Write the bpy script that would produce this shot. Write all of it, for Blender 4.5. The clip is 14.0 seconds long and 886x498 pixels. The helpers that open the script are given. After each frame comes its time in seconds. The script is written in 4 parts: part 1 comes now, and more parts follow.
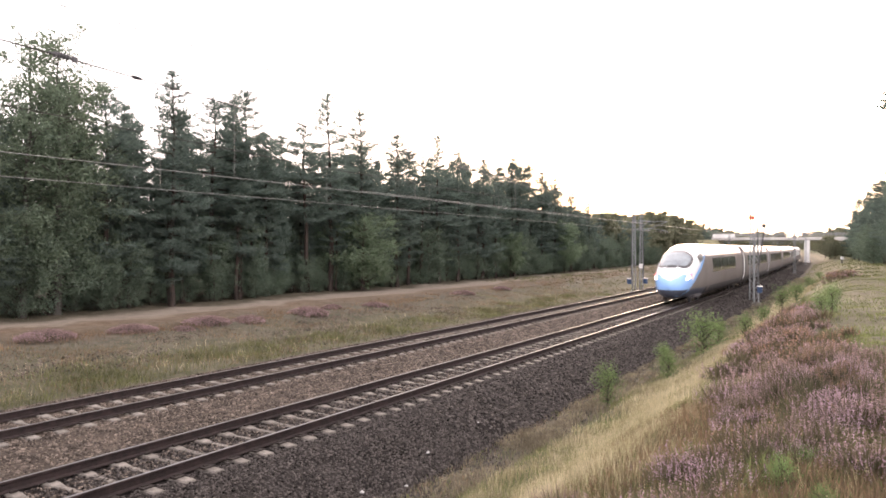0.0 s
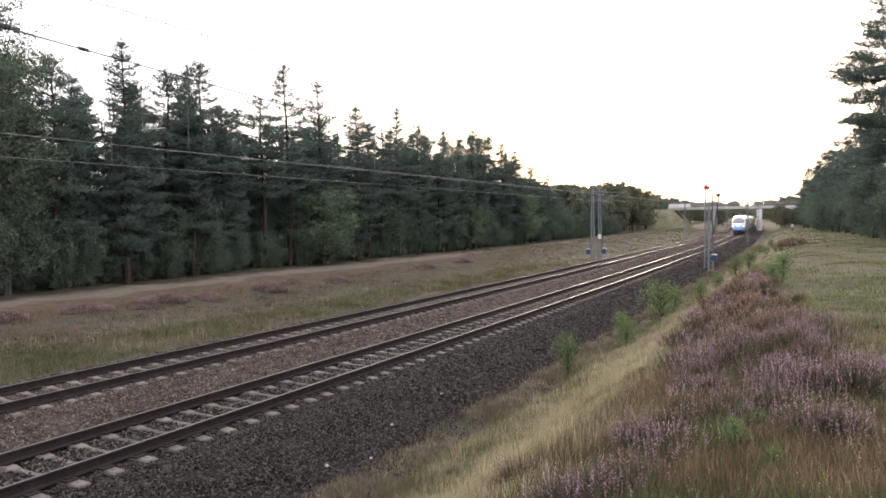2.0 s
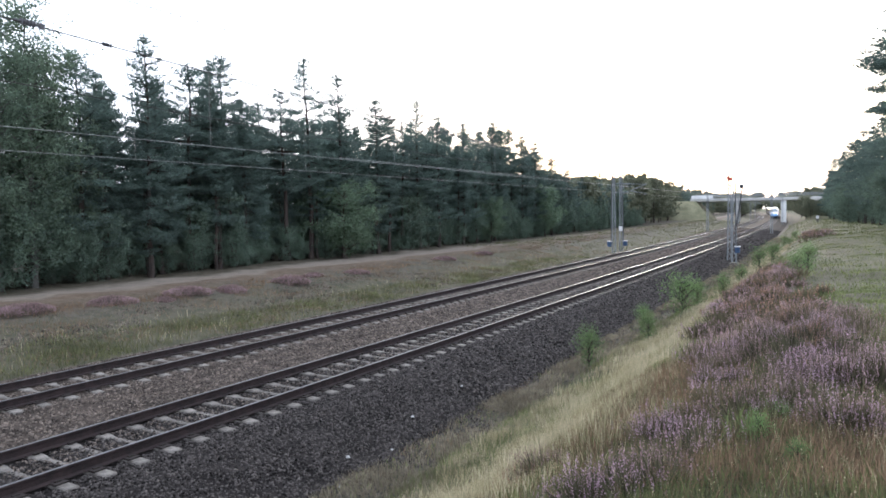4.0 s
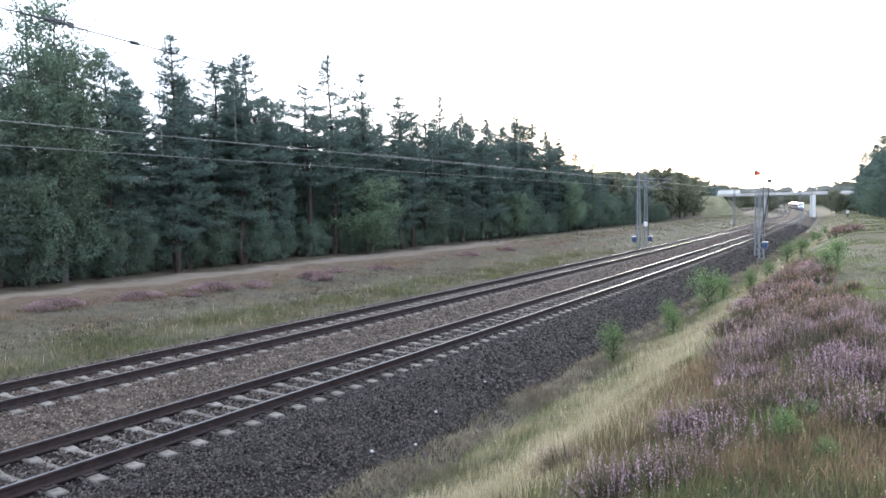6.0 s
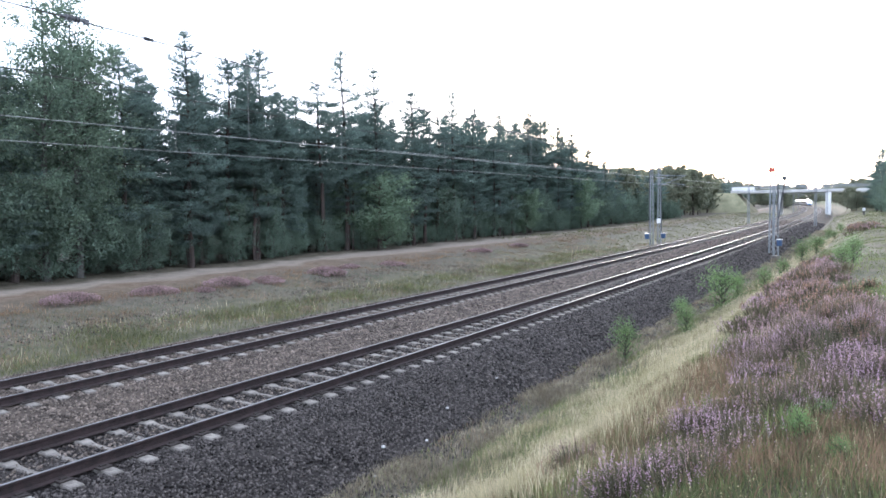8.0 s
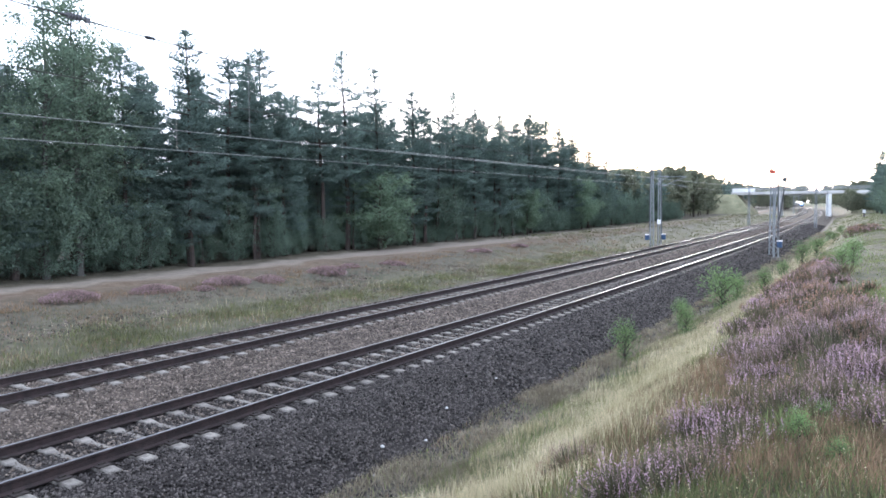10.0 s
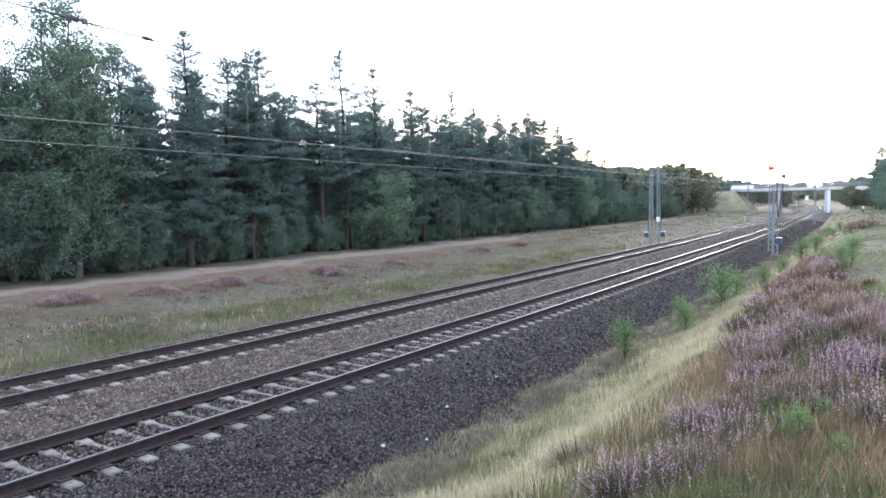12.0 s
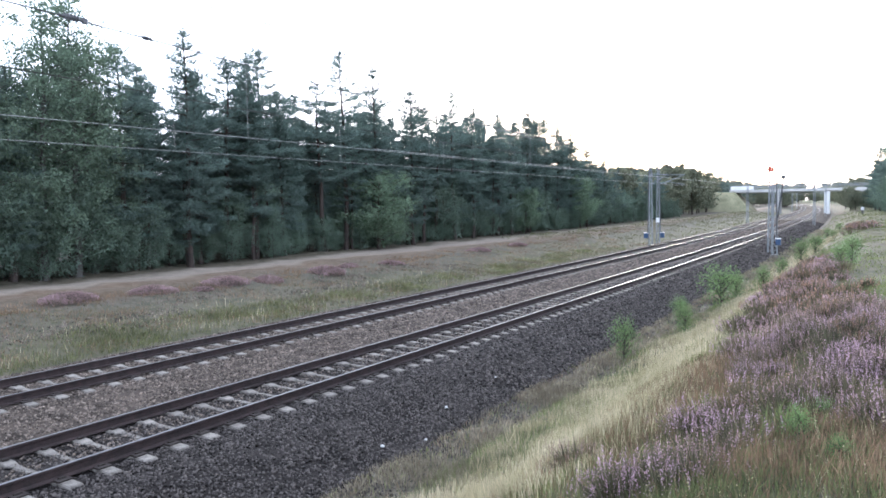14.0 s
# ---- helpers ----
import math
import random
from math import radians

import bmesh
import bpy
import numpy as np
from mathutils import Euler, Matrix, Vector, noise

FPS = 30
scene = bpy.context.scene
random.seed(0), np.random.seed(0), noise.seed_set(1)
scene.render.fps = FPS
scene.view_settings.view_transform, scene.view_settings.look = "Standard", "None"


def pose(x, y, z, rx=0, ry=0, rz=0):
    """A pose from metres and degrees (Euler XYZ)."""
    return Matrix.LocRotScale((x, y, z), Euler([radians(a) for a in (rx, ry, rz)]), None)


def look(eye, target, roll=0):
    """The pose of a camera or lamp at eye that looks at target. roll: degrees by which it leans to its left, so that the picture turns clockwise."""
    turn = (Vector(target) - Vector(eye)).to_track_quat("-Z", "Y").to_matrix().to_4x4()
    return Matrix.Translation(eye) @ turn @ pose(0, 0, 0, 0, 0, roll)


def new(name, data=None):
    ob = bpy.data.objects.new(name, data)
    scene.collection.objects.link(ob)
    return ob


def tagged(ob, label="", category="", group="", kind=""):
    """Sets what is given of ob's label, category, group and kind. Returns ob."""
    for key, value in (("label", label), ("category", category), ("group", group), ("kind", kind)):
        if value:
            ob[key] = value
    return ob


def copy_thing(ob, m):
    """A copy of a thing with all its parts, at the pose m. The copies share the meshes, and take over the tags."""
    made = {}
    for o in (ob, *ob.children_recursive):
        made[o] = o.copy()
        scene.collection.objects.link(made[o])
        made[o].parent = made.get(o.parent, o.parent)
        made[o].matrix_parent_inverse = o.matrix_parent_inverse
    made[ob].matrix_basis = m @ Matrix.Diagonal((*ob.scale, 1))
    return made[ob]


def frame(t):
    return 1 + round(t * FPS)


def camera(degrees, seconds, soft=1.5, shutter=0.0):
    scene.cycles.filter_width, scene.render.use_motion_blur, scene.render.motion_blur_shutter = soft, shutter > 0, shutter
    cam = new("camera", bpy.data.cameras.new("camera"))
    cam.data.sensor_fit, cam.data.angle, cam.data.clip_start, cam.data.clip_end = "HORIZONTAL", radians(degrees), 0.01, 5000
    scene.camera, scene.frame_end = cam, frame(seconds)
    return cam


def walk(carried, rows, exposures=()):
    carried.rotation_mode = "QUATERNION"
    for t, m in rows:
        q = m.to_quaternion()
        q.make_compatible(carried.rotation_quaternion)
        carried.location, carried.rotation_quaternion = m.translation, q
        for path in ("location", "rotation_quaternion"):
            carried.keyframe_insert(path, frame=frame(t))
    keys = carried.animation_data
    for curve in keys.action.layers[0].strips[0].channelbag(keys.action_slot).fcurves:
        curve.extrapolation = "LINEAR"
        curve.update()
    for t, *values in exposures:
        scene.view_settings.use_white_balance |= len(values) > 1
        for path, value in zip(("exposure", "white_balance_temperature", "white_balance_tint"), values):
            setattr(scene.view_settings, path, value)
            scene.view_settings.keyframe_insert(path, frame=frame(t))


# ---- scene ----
cam = camera(63.0, 14.0, soft=1.65, shutter=0.4)
EYE = (10.69, 0.0, 3.78)
TURNS = [(0.0, 30.87, -0.09, -0.01), (0.5, 29.23, -0.53, 0.34), (1.0, 28.36, -1.11, 0.52), (1.5, 28.00, -1.76, 0.52),
         (2.0, 27.76, -2.25, 0.75), (2.5, 27.95, -2.54, 0.96), (3.0, 28.31, -2.72, 0.90), (5.5, 30.86, -2.92, 1.19),
         (6.0, 31.19, -3.14, 1.05), (6.5, 31.55, -3.25, 0.87), (7.0, 31.74, -3.29, 0.75), (7.5, 31.94, -3.35, 0.79),
         (8.0, 32.15, -3.41, 0.91), (10.5, 32.17, -3.41, 0.61), (11.0, 32.19, -3.52, 0.73), (11.5, 32.23, -3.57, 0.50),
         (12.0, 32.10, -3.50, 1.02), (12.5, 31.96, -3.49, 1.05), (13.0, 32.00, -3.52, 0.89), (13.5, 32.07, -3.44, 0.81),
         (14.0, 32.07, -3.47, 0.92)]
walk(cam, [(t, pose(*EYE, 90 + pitch, roll, yaw)) for t, yaw, pitch, roll in TURNS],
     exposures=[(0.0, 1.1, 7000, 24), (0.7, 0.62, 6900, 24), (1.5, 0.42, 6750, 23), (3.0, 0.52, 5850, 14), (5.5, 0.92, 5480, 12), (8.0, 1.20, 5330, 13), (14.0, 1.20, 5330, 13)])

# ---- light ----
SUN_UP, SUN_SIDE = 9.0, 13.0
world = bpy.data.worlds.new("hazy_sky")
scene.world = world
world.use_nodes = True
wn, wl = world.node_tree.nodes, world.node_tree.links
sky = wn.new("ShaderNodeTexSky")
sky.sky_type, sky.sun_disc = "NISHITA", False
sky.sun_elevation, sky.sun_rotation = radians(SUN_UP), radians(-SUN_SIDE)
sky.dust_density, sky.air_density = 4.0, 1.0
bg = wn["Background"]
bg.inputs["Strength"].default_value = 0.06
haze = wn.new("ShaderNodeBackground")
haze.inputs["Color"].default_value = (1.0, 1.0, 1.0, 1)
haze.inputs["Strength"].default_value = 1.45
both = wn.new("ShaderNodeAddShader")
wl.new(sky.outputs["Color"], bg.inputs["Color"])
wl.new(bg.outputs[0], both.inputs[0])
wl.new(haze.outputs[0], both.inputs[1])
wl.new(both.outputs[0], wn["World Output"].inputs["Surface"])
sun = new("sun", bpy.data.lights.new("sun", "SUN"))
sun.data.energy, sun.data.angle, sun.data.color = 1.4, radians(10), (1.0, 0.86, 0.68)
sun.matrix_basis = look((0, 0, 60), (60 * math.sin(radians(SUN_SIDE)), -60 * math.cos(radians(SUN_SIDE)),
                                     60 - 60 * math.tan(radians(SUN_UP))))


# ---- materials ----
def material(name, color, rough=0.8, metal=0.0, second=None, scale=4.0, fine=40.0, bump=0.3, spread=0.35, island=0.0,
             obj=0.0, spec=0.15, space="Object"):
    """Two scales of noise between two colours, a fine bump, and some change from piece to piece."""
    m = bpy.data.materials.new(name)
    m.use_nodes = True
    n, l = m.node_tree.nodes, m.node_tree.links
    b = n["Principled BSDF"]
    b.inputs["Roughness"].default_value, b.inputs["Metallic"].default_value = rough, metal
    b.inputs["Specular IOR Level"].default_value = spec
    co = n.new("ShaderNodeTexCoord")
    big, small = n.new("ShaderNodeTexNoise"), n.new("ShaderNodeTexNoise")
    for tex, sc in ((big, scale), (small, fine)):
        tex.inputs["Scale"].default_value, tex.inputs["Detail"].default_value = sc, 5
        l.new(co.outputs[space], tex.inputs["Vector"])
    mixf = n.new("ShaderNodeMath")
    mixf.operation = "ADD"
    half = n.new("ShaderNodeMath")
    half.operation = "MULTIPLY_ADD"
    half.inputs[1].default_value, half.inputs[2].default_value = 0.8, -0.4
    l.new(small.outputs["Fac"], half.inputs[0])
    l.new(big.outputs["Fac"], mixf.inputs[0])
    l.new(half.outputs[0], mixf.inputs[1])
    ramp = n.new("ShaderNodeValToRGB")
    e = ramp.color_ramp.elements
    e[0].position, e[1].position = 0.5 - spread / 2, 0.5 + spread / 2
    second = second or [c * 0.7 for c in color]
    e[0].color, e[1].color = (*second, 1), (*color, 1)
    l.new(mixf.outputs[0], ramp.inputs["Fac"])
    out = ramp.outputs["Color"]
    for amount, node, socket in ((island, "ShaderNodeNewGeometry", "Random Per Island"), (obj, "ShaderNodeObjectInfo", "Random")):
        if amount:
            src, mul, hsv = n.new(node), n.new("ShaderNodeMath"), n.new("ShaderNodeHueSaturation")
            mul.operation = "MULTIPLY_ADD"
            mul.inputs[1].default_value, mul.inputs[2].default_value = 2 * amount, 1 - amount
            l.new(src.outputs[socket], mul.inputs[0])
            l.new(mul.outputs[0], hsv.inputs["Value"])
            l.new(out, hsv.inputs["Color"])
            out = hsv.outputs["Color"]
    l.new(out, b.inputs["Base Color"])
    if bump:
        bn = n.new("ShaderNodeBump")
        bn.inputs["Strength"].default_value, bn.inputs["Distance"].default_value = bump, 0.02
        l.new(small.outputs["Fac"], bn.inputs["Height"])
        l.new(bn.outputs["Normal"], b.inputs["Normal"])
    return m


def leafy(name, color, second, island=0.3, obj=0.15, through_light=0.3):
    m = material(name, color, 0.8, second=second, scale=0.6, fine=3.0, bump=0, island=island, obj=obj, spec=0.08)
    n, l = m.node_tree.nodes, m.node_tree.links
    b, o = n["Principled BSDF"], n["Material Output"]
    tr, mx = n.new("ShaderNodeBsdfTranslucent"), n.new("ShaderNodeMixShader")
    l.new(b.inputs["Base Color"].links[0].from_socket, tr.inputs["Color"])
    mx.inputs[0].default_value = through_light
    l.new(b.outputs[0], mx.inputs[1])
    l.new(tr.outputs[0], mx.inputs[2])
    l.new(mx.outputs[0], o.inputs["Surface"])
    return m


def glowing(name, color, strength):
    m = material(name, color, 0.3)
    b = m.node_tree.nodes["Principled BSDF"]
    b.inputs["Emission Color"].default_value, b.inputs["Emission Strength"].default_value = (*color, 1), strength
    return m


M_BALLAST = material("dark_ballast", (0.034, 0.030, 0.028), 0.9, second=(0.007, 0.006, 0.006), scale=1.3, fine=30, bump=1.0, spread=0.5, spec=0.04)
M_BALLAST_PALE = material("pale_ballast", (0.085, 0.068, 0.056), 0.9, second=(0.018, 0.0155, 0.0135), scale=1.3, fine=30, bump=1.0, spread=0.5, spec=0.04)
M_STONE = material("dark_stone", (0.052, 0.046, 0.043), 0.85, scale=8, fine=60, island=0.95, spec=0.1)
M_STONE_PALE = material("pale_stone", (0.128, 0.105, 0.088), 0.85, second=(0.045, 0.037, 0.031), scale=3, fine=60, island=0.75)
M_WHITE_STONE = material("white_stone", (0.36, 0.36, 0.35), 0.8)
M_CONCRETE = material("sleeper_concrete", (0.165, 0.152, 0.136), 0.85, second=(0.072, 0.065, 0.058), scale=5, fine=50, obj=0.16)
M_RAIL = material("rusty_rail", (0.034, 0.024, 0.023), 0.75, second=(0.018, 0.014, 0.014), scale=6, fine=60)
M_RAILTOP = material("polished_rail_head", (0.115, 0.11, 0.11), 0.5, 1.0, second=(0.15, 0.15, 0.16), scale=2, fine=30, bump=0.05)
M_CLIP = material("dark_clip_and_plate", (0.028, 0.023, 0.021), 0.8)
M_BARK = material("pine_bark", (0.06, 0.045, 0.038), 0.95, second=(0.028, 0.024, 0.022), scale=2, fine=14, bump=0.8)
M_BIRCH = material("birch_bark", (0.09, 0.087, 0.08), 0.9, second=(0.06, 0.055, 0.05), scale=3, fine=10, bump=0.4)
# needle colour is lifted and blued for the haze over the forest
M_PINE = leafy("pine_needles", (0.125, 0.165, 0.142), (0.085, 0.120, 0.105), through_light=0.45)
M_BIRCHLEAF = leafy("birch_leaves", (0.135, 0.175, 0.12), (0.09, 0.125, 0.09), through_light=0.4)
# the bluish haze is put into the bush leaves' colour too
M_BUSH = leafy("bush_leaves", (0.125, 0.165, 0.120), (0.085, 0.120, 0.092))
# distance haze is put into these leaves as a paler colour
M_FARTREE_HAZED = leafy("hazed_far_foliage", (0.20, 0.205, 0.14), (0.13, 0.145, 0.10), through_light=0.5)
M_OAKLEAF = leafy("young_oak_leaves", (0.14, 0.19, 0.125), (0.10, 0.14, 0.09), through_light=0.4)
M_STRAW = leafy("dry_grass", (0.43, 0.38, 0.265), (0.27, 0.245, 0.145), 0.4, 0)
M_GREEN = leafy("green_grass", (0.165, 0.185, 0.075), (0.085, 0.105, 0.045), 0.35, 0)
M_HEATHER = leafy("heather_flowers", (0.32, 0.225, 0.235), (0.19, 0.13, 0.13), 0.4, 0)
M_HEATHER_RUST = leafy("withered_heather", (0.30, 0.19, 0.135), (0.17, 0.11, 0.08), 0.4, 0)
M_HEATHGREEN = leafy("heather_stems", (0.125, 0.108, 0.068), (0.065, 0.064, 0.04), 0.35, 0)
M_HEATHER_BRIGHT = leafy("bright_heather_flowers", (0.42, 0.295, 0.365), (0.27, 0.185, 0.22), 0.35, 0)
M_GREYWEED = leafy("grey_dry_weeds", (0.235, 0.205, 0.15), (0.12, 0.105, 0.075), 0.4, 0)
M_VERGE = leafy("verge_grass", (0.125, 0.135, 0.06), (0.07, 0.075, 0.036), 0.4, 0)
M_WEED = leafy("withered_weeds", (0.22, 0.155, 0.10), (0.13, 0.092, 0.06), 0.35, 0)
M_LOWBUSH = leafy("fresh_leaves", (0.15, 0.215, 0.085), (0.09, 0.14, 0.06), through_light=0.4)
M_STEEL = material("galvanised_steel", (0.24, 0.255, 0.265), 0.6, 0.2, scale=3)
M_DARKSTEEL = material("dark_steel", (0.10, 0.10, 0.105), 0.6, 0.3)
M_BLUE = material("blue_paint", (0.05, 0.085, 0.16), 0.5)
M_WHITE = material("white_paint", (0.78, 0.78, 0.78), 0.5)
M_RED = material("red_paint", (0.45, 0.10, 0.07), 0.5)
M_WIRE = material("copper_wire", (0.27, 0.265, 0.26), 0.4, 0.6)
M_BANK = material("grassy_bank", (0.19, 0.18, 0.115), 0.95, second=(0.10, 0.10, 0.06), scale=0.3, fine=4, bump=0.6)
M_CONC_WALL = material("bridge_concrete", (0.48, 0.47, 0.45), 0.85, second=(0.36, 0.35, 0.335), scale=0.5, fine=8)
M_STRAND = material("weathered_strand", (0.06, 0.055, 0.052), 0.6, 0.2)
M_CONC_PALE = material("pale_bridge_concrete", (0.68, 0.68, 0.67), 0.8, second=(0.55, 0.55, 0.54), scale=0.5, fine=8)
M_TRAIN_WHITE = material("white_train_paint", (0.80, 0.81, 0.82), 0.25, second=(0.74, 0.75, 0.76), scale=0.6, fine=8, bump=0.02, spec=0.5)
M_TRAIN_SILVER = material("silver_train_paint", (0.19, 0.172, 0.165), 0.5, second=(0.155, 0.14, 0.135), scale=0.6, fine=8, bump=0.02, spec=0.2)
M_TRAIN_BLUE = material("light_blue_train_paint", (0.27, 0.48, 0.82), 0.25, second=(0.24, 0.44, 0.78), scale=0.6, fine=8, bump=0.02, spec=0.5)
M_TRAIN_DARK = material("dark_grey_train_paint_and_gap", (0.15, 0.145, 0.155), 0.6, bump=0.05)
M_TRAIN_GLASS = material("dark_train_glass", (0.075, 0.072, 0.07), 0.08, spec=0.6, bump=0)
# the sky's reflection is put into the windscreen's base colour as grey
M_SCREEN = material("sky_grey_windscreen", (0.15, 0.18, 0.20), 0.2, second=(0.10, 0.12, 0.14), scale=1.5, spec=0.5, bump=0)
M_RIM = material("black_rim", (0.03, 0.03, 0.034), 0.4, spec=0.3, bump=0)
M_TRAIN_BLUEGREY = material("blue_grey_train_paint", (0.085, 0.10, 0.14), 0.35, scale=0.6, fine=8, bump=0.02, spec=0.5)
M_CABGLASS = material("cab_side_glass", (0.02, 0.02, 0.022), 0.3, spec=0.3, bump=0)
M_TAIL = glowing("red_tail_lamp", (1.0, 0.10, 0.14), 2.0)
M_LAMP = glowing("white_lamp", (1.0, 0.86, 0.84), 4.0)


# ---- builders ----
def part(name, bm, mat, parent=None, label=""):
    me = bpy.data.meshes.new(name)
    bm.to_mesh(me)
    bm.free()
    for one in (mat if isinstance(mat, (list, tuple)) else [mat]):
        me.materials.append(one)
    ob = new(name, me)
    if parent:
        ob.parent = parent
    if label:
        tagged(ob, label)
    return ob


def soup(name, verts, sides, mat, parent=None, label=""):
    """Many small faces, all with the same number of sides, from an (n, sides, 3) array."""
    verts = np.asarray(verts, dtype=np.float32).reshape(-1, 3)
    me = bpy.data.meshes.new(name)
    count = len(verts)
    me.vertices.add(count)
    me.vertices.foreach_set("co", verts.ravel())
    me.loops.add(count)
    me.loops.foreach_set("vertex_index", np.arange(count, dtype=np.int32))
    me.polygons.add(count // sides)
    me.polygons.foreach_set("loop_start", np.arange(0, count, sides, dtype=np.int32))
    me.update(calc_edges=True)
    me.materials.append(mat)
    ob = new(name, me)
    if parent:
        ob.parent = parent
    if label:
        tagged(ob, label)
    return ob


def indexed(name, verts, faces, mat, parent=None, label="", smooth=False):
    me = bpy.data.meshes.new(name)
    me.from_pydata([tuple(v) for v in verts], [], [tuple(int(i) for i in f) for f in faces])
    me.update()
    if smooth:
        me.shade_smooth()
    for one in (mat if isinstance(mat, (list, tuple)) else [mat]):
        me.materials.append(one)
    ob = new(name, me)
    if parent:
        ob.parent = parent
    if label:
        tagged(ob, label)
    return ob


def box(bm, size, at=(0, 0, 0), rot=None, bevel=0.0):
    m = Matrix.Translation(at) @ (rot or Matrix()) @ Matrix.Diagonal((*size, 1))
    made = bmesh.ops.create_cube(bm, size=1.0, matrix=m)
    if bevel:
        edges = {e for v in made["verts"] for e in v.link_edges}
        bmesh.ops.bevel(bm, geom=list(edges), offset=bevel, segments=2, affect="EDGES")


def rod(bm, a, b, ra, rb=None, sides=8):
    a, b = Vector(a), Vector(b)
    m = Matrix.Translation((a + b) / 2) @ (b - a).to_track_quat("Z", "Y").to_matrix().to_4x4()
    bmesh.ops.create_cone(bm, cap_ends=True, segments=sides, radius1=ra, radius2=ra if rb is None else rb,
                          depth=(b - a).length, matrix=m)


# ---- the line of the railway ----
BENDS_AT = [0, 50, 100, 150, 200, 280, 380, 520]
BENDS = [0.456e-3, 0.402e-3, 0.235e-3, 0.213e-3, 0.245e-3, 0.27e-3, 0.243e-3, 0.226e-3]
S_GRID = np.arange(0, 1500, 0.5)
_k = np.interp(S_GRID, BENDS_AT, BENDS)
_th = np.concatenate([[0], np.cumsum((_k[1:] + _k[:-1]) * 0.25)])
_x = np.concatenate([[0], np.cumsum(-(np.sin(_th[1:]) + np.sin(_th[:-1])) * 0.25)])
_y = np.concatenate([[0], np.cumsum((np.cos(_th[1:]) + np.cos(_th[:-1])) * 0.25)])


def on_line(s, u=0.0):
    """World x, y and heading at s metres along the near track and u metres to its right; straight before 0."""
    s, u = np.asarray(s, float), np.asarray(u, float)
    th = np.interp(s, S_GRID, _th)
    x = np.interp(s, S_GRID, _x) + u * np.cos(th)
    y = np.interp(s, S_GRID, _y) + u * np.sin(th) + np.minimum(s, 0)
    return x, y, th


def along(s, u, z, turn=0.0):
    x, y, th = on_line(s, u)
    return pose(float(x), float(y), z, 0, 0, math.degrees(float(th)) + turn)


FAR = -4.73
RAIL_Z = 0.2


_LATTICE = np.random.default_rng(17).uniform(0, 1, (256, 256))


def lattice(a, b, seed=0):
    """Smooth value noise, 0 to 1."""
    a, b = np.asarray(a, float) + 31.7 * seed, np.asarray(b, float) + 17.3 * seed
    i, j = np.floor(a).astype(int), np.floor(b).astype(int)
    f, g = a - i, b - j
    f, g = f * f * (3 - 2 * f), g * g * (3 - 2 * g)
    v = lambda p, q: _LATTICE[p % 256, q % 256]
    return (v(i, j) * (1 - f) + v(i + 1, j) * f) * (1 - g) + (v(i, j + 1) * (1 - f) + v(i + 1, j + 1) * f) * g


def ground_z(s, u):
    """Height of the ground at s along and u across the line."""
    s, u = np.asarray(s, float), np.asarray(u, float)
    top = np.interp(s, [-50, 15, 60, 150, 300], [2.15, 2.15, 1.75, 1.1, 0.8])
    right = np.interp(u, [0, 3.2, 3.9, 4.8, 6.2, 8.2, 9.8, 12.0], [-0.7, -0.7, -0.42, -0.4, 0.0, 0.62, 0.9, 1.0])
    z = np.where(right > 0, right * top, right)
    left = np.interp(-u, [0, 6.8, 7.6, 9.5, 13.5, 15.5, 21.0, 60], [-0.6, -0.6, -0.25, -0.14, 0.42, 0.55, 0.6, 0.9])
    z = np.where(u < 0, left, z)
    lumps = np.where(s > 14, 0.12, 0.26) * (lattice(s * 0.33, u * 0.33, 1) - 0.5) + 0.16 * (lattice(s * 1.1, u * 1.1, 2) - 0.5)
    z = z + lumps * np.clip((np.abs(u + 1.5) - 6.0) / 3.0, 0, 1)
    far = np.clip((np.abs(u) - 60) / 300, 0, 1)
    return z * (1 - far) + far * 1.0


def build_ground():
    us = np.concatenate([[-1500, -900, -500, -300, -180, -120, -80], np.arange(-60, -24, 3), np.arange(-24, -6, 0.5), np.arange(-6, 4, 2.0),
                         np.arange(4, 16, 0.4), np.arange(16, 40, 2), [45, 60, 80, 120, 200, 350, 600, 900, 1500]])
    sv = np.concatenate([[-1500, -800, -400, -200, -100, -60], np.arange(-40, -4, 4), np.arange(-4, 60, 0.6), np.arange(60, 160, 2.5),
                         np.arange(160, 500, 20), [520, 600, 700, 850, 1000, 1300, 1480]])
    S, U = np.meshgrid(sv, us, indexing="ij")
    X, Y, _ = on_line(S, U)
    Y = Y + np.where(S >= 1480, 1500, 0)
    Z = ground_z(S, U)
    nu = len(us)
    verts = np.stack([X, Y, Z], -1).reshape(-1, 3)
    i, j = np.meshgrid(np.arange(len(sv) - 1), np.arange(nu - 1), indexing="ij")
    a = (i * nu + j).ravel()
    faces = np.stack([a, a + 1, a + nu + 1, a + nu], 1)
    ob = indexed("ground", verts, faces, M_GROUND, smooth=True)
    uv = ob.data.attributes.new("across", "FLOAT", "POINT")
    uv.data.foreach_set("value", U.ravel().astype(np.float32))
    return tagged(ob, "sandy heath ground with thin grass, moss and a pale track", "ground", kind="structure")


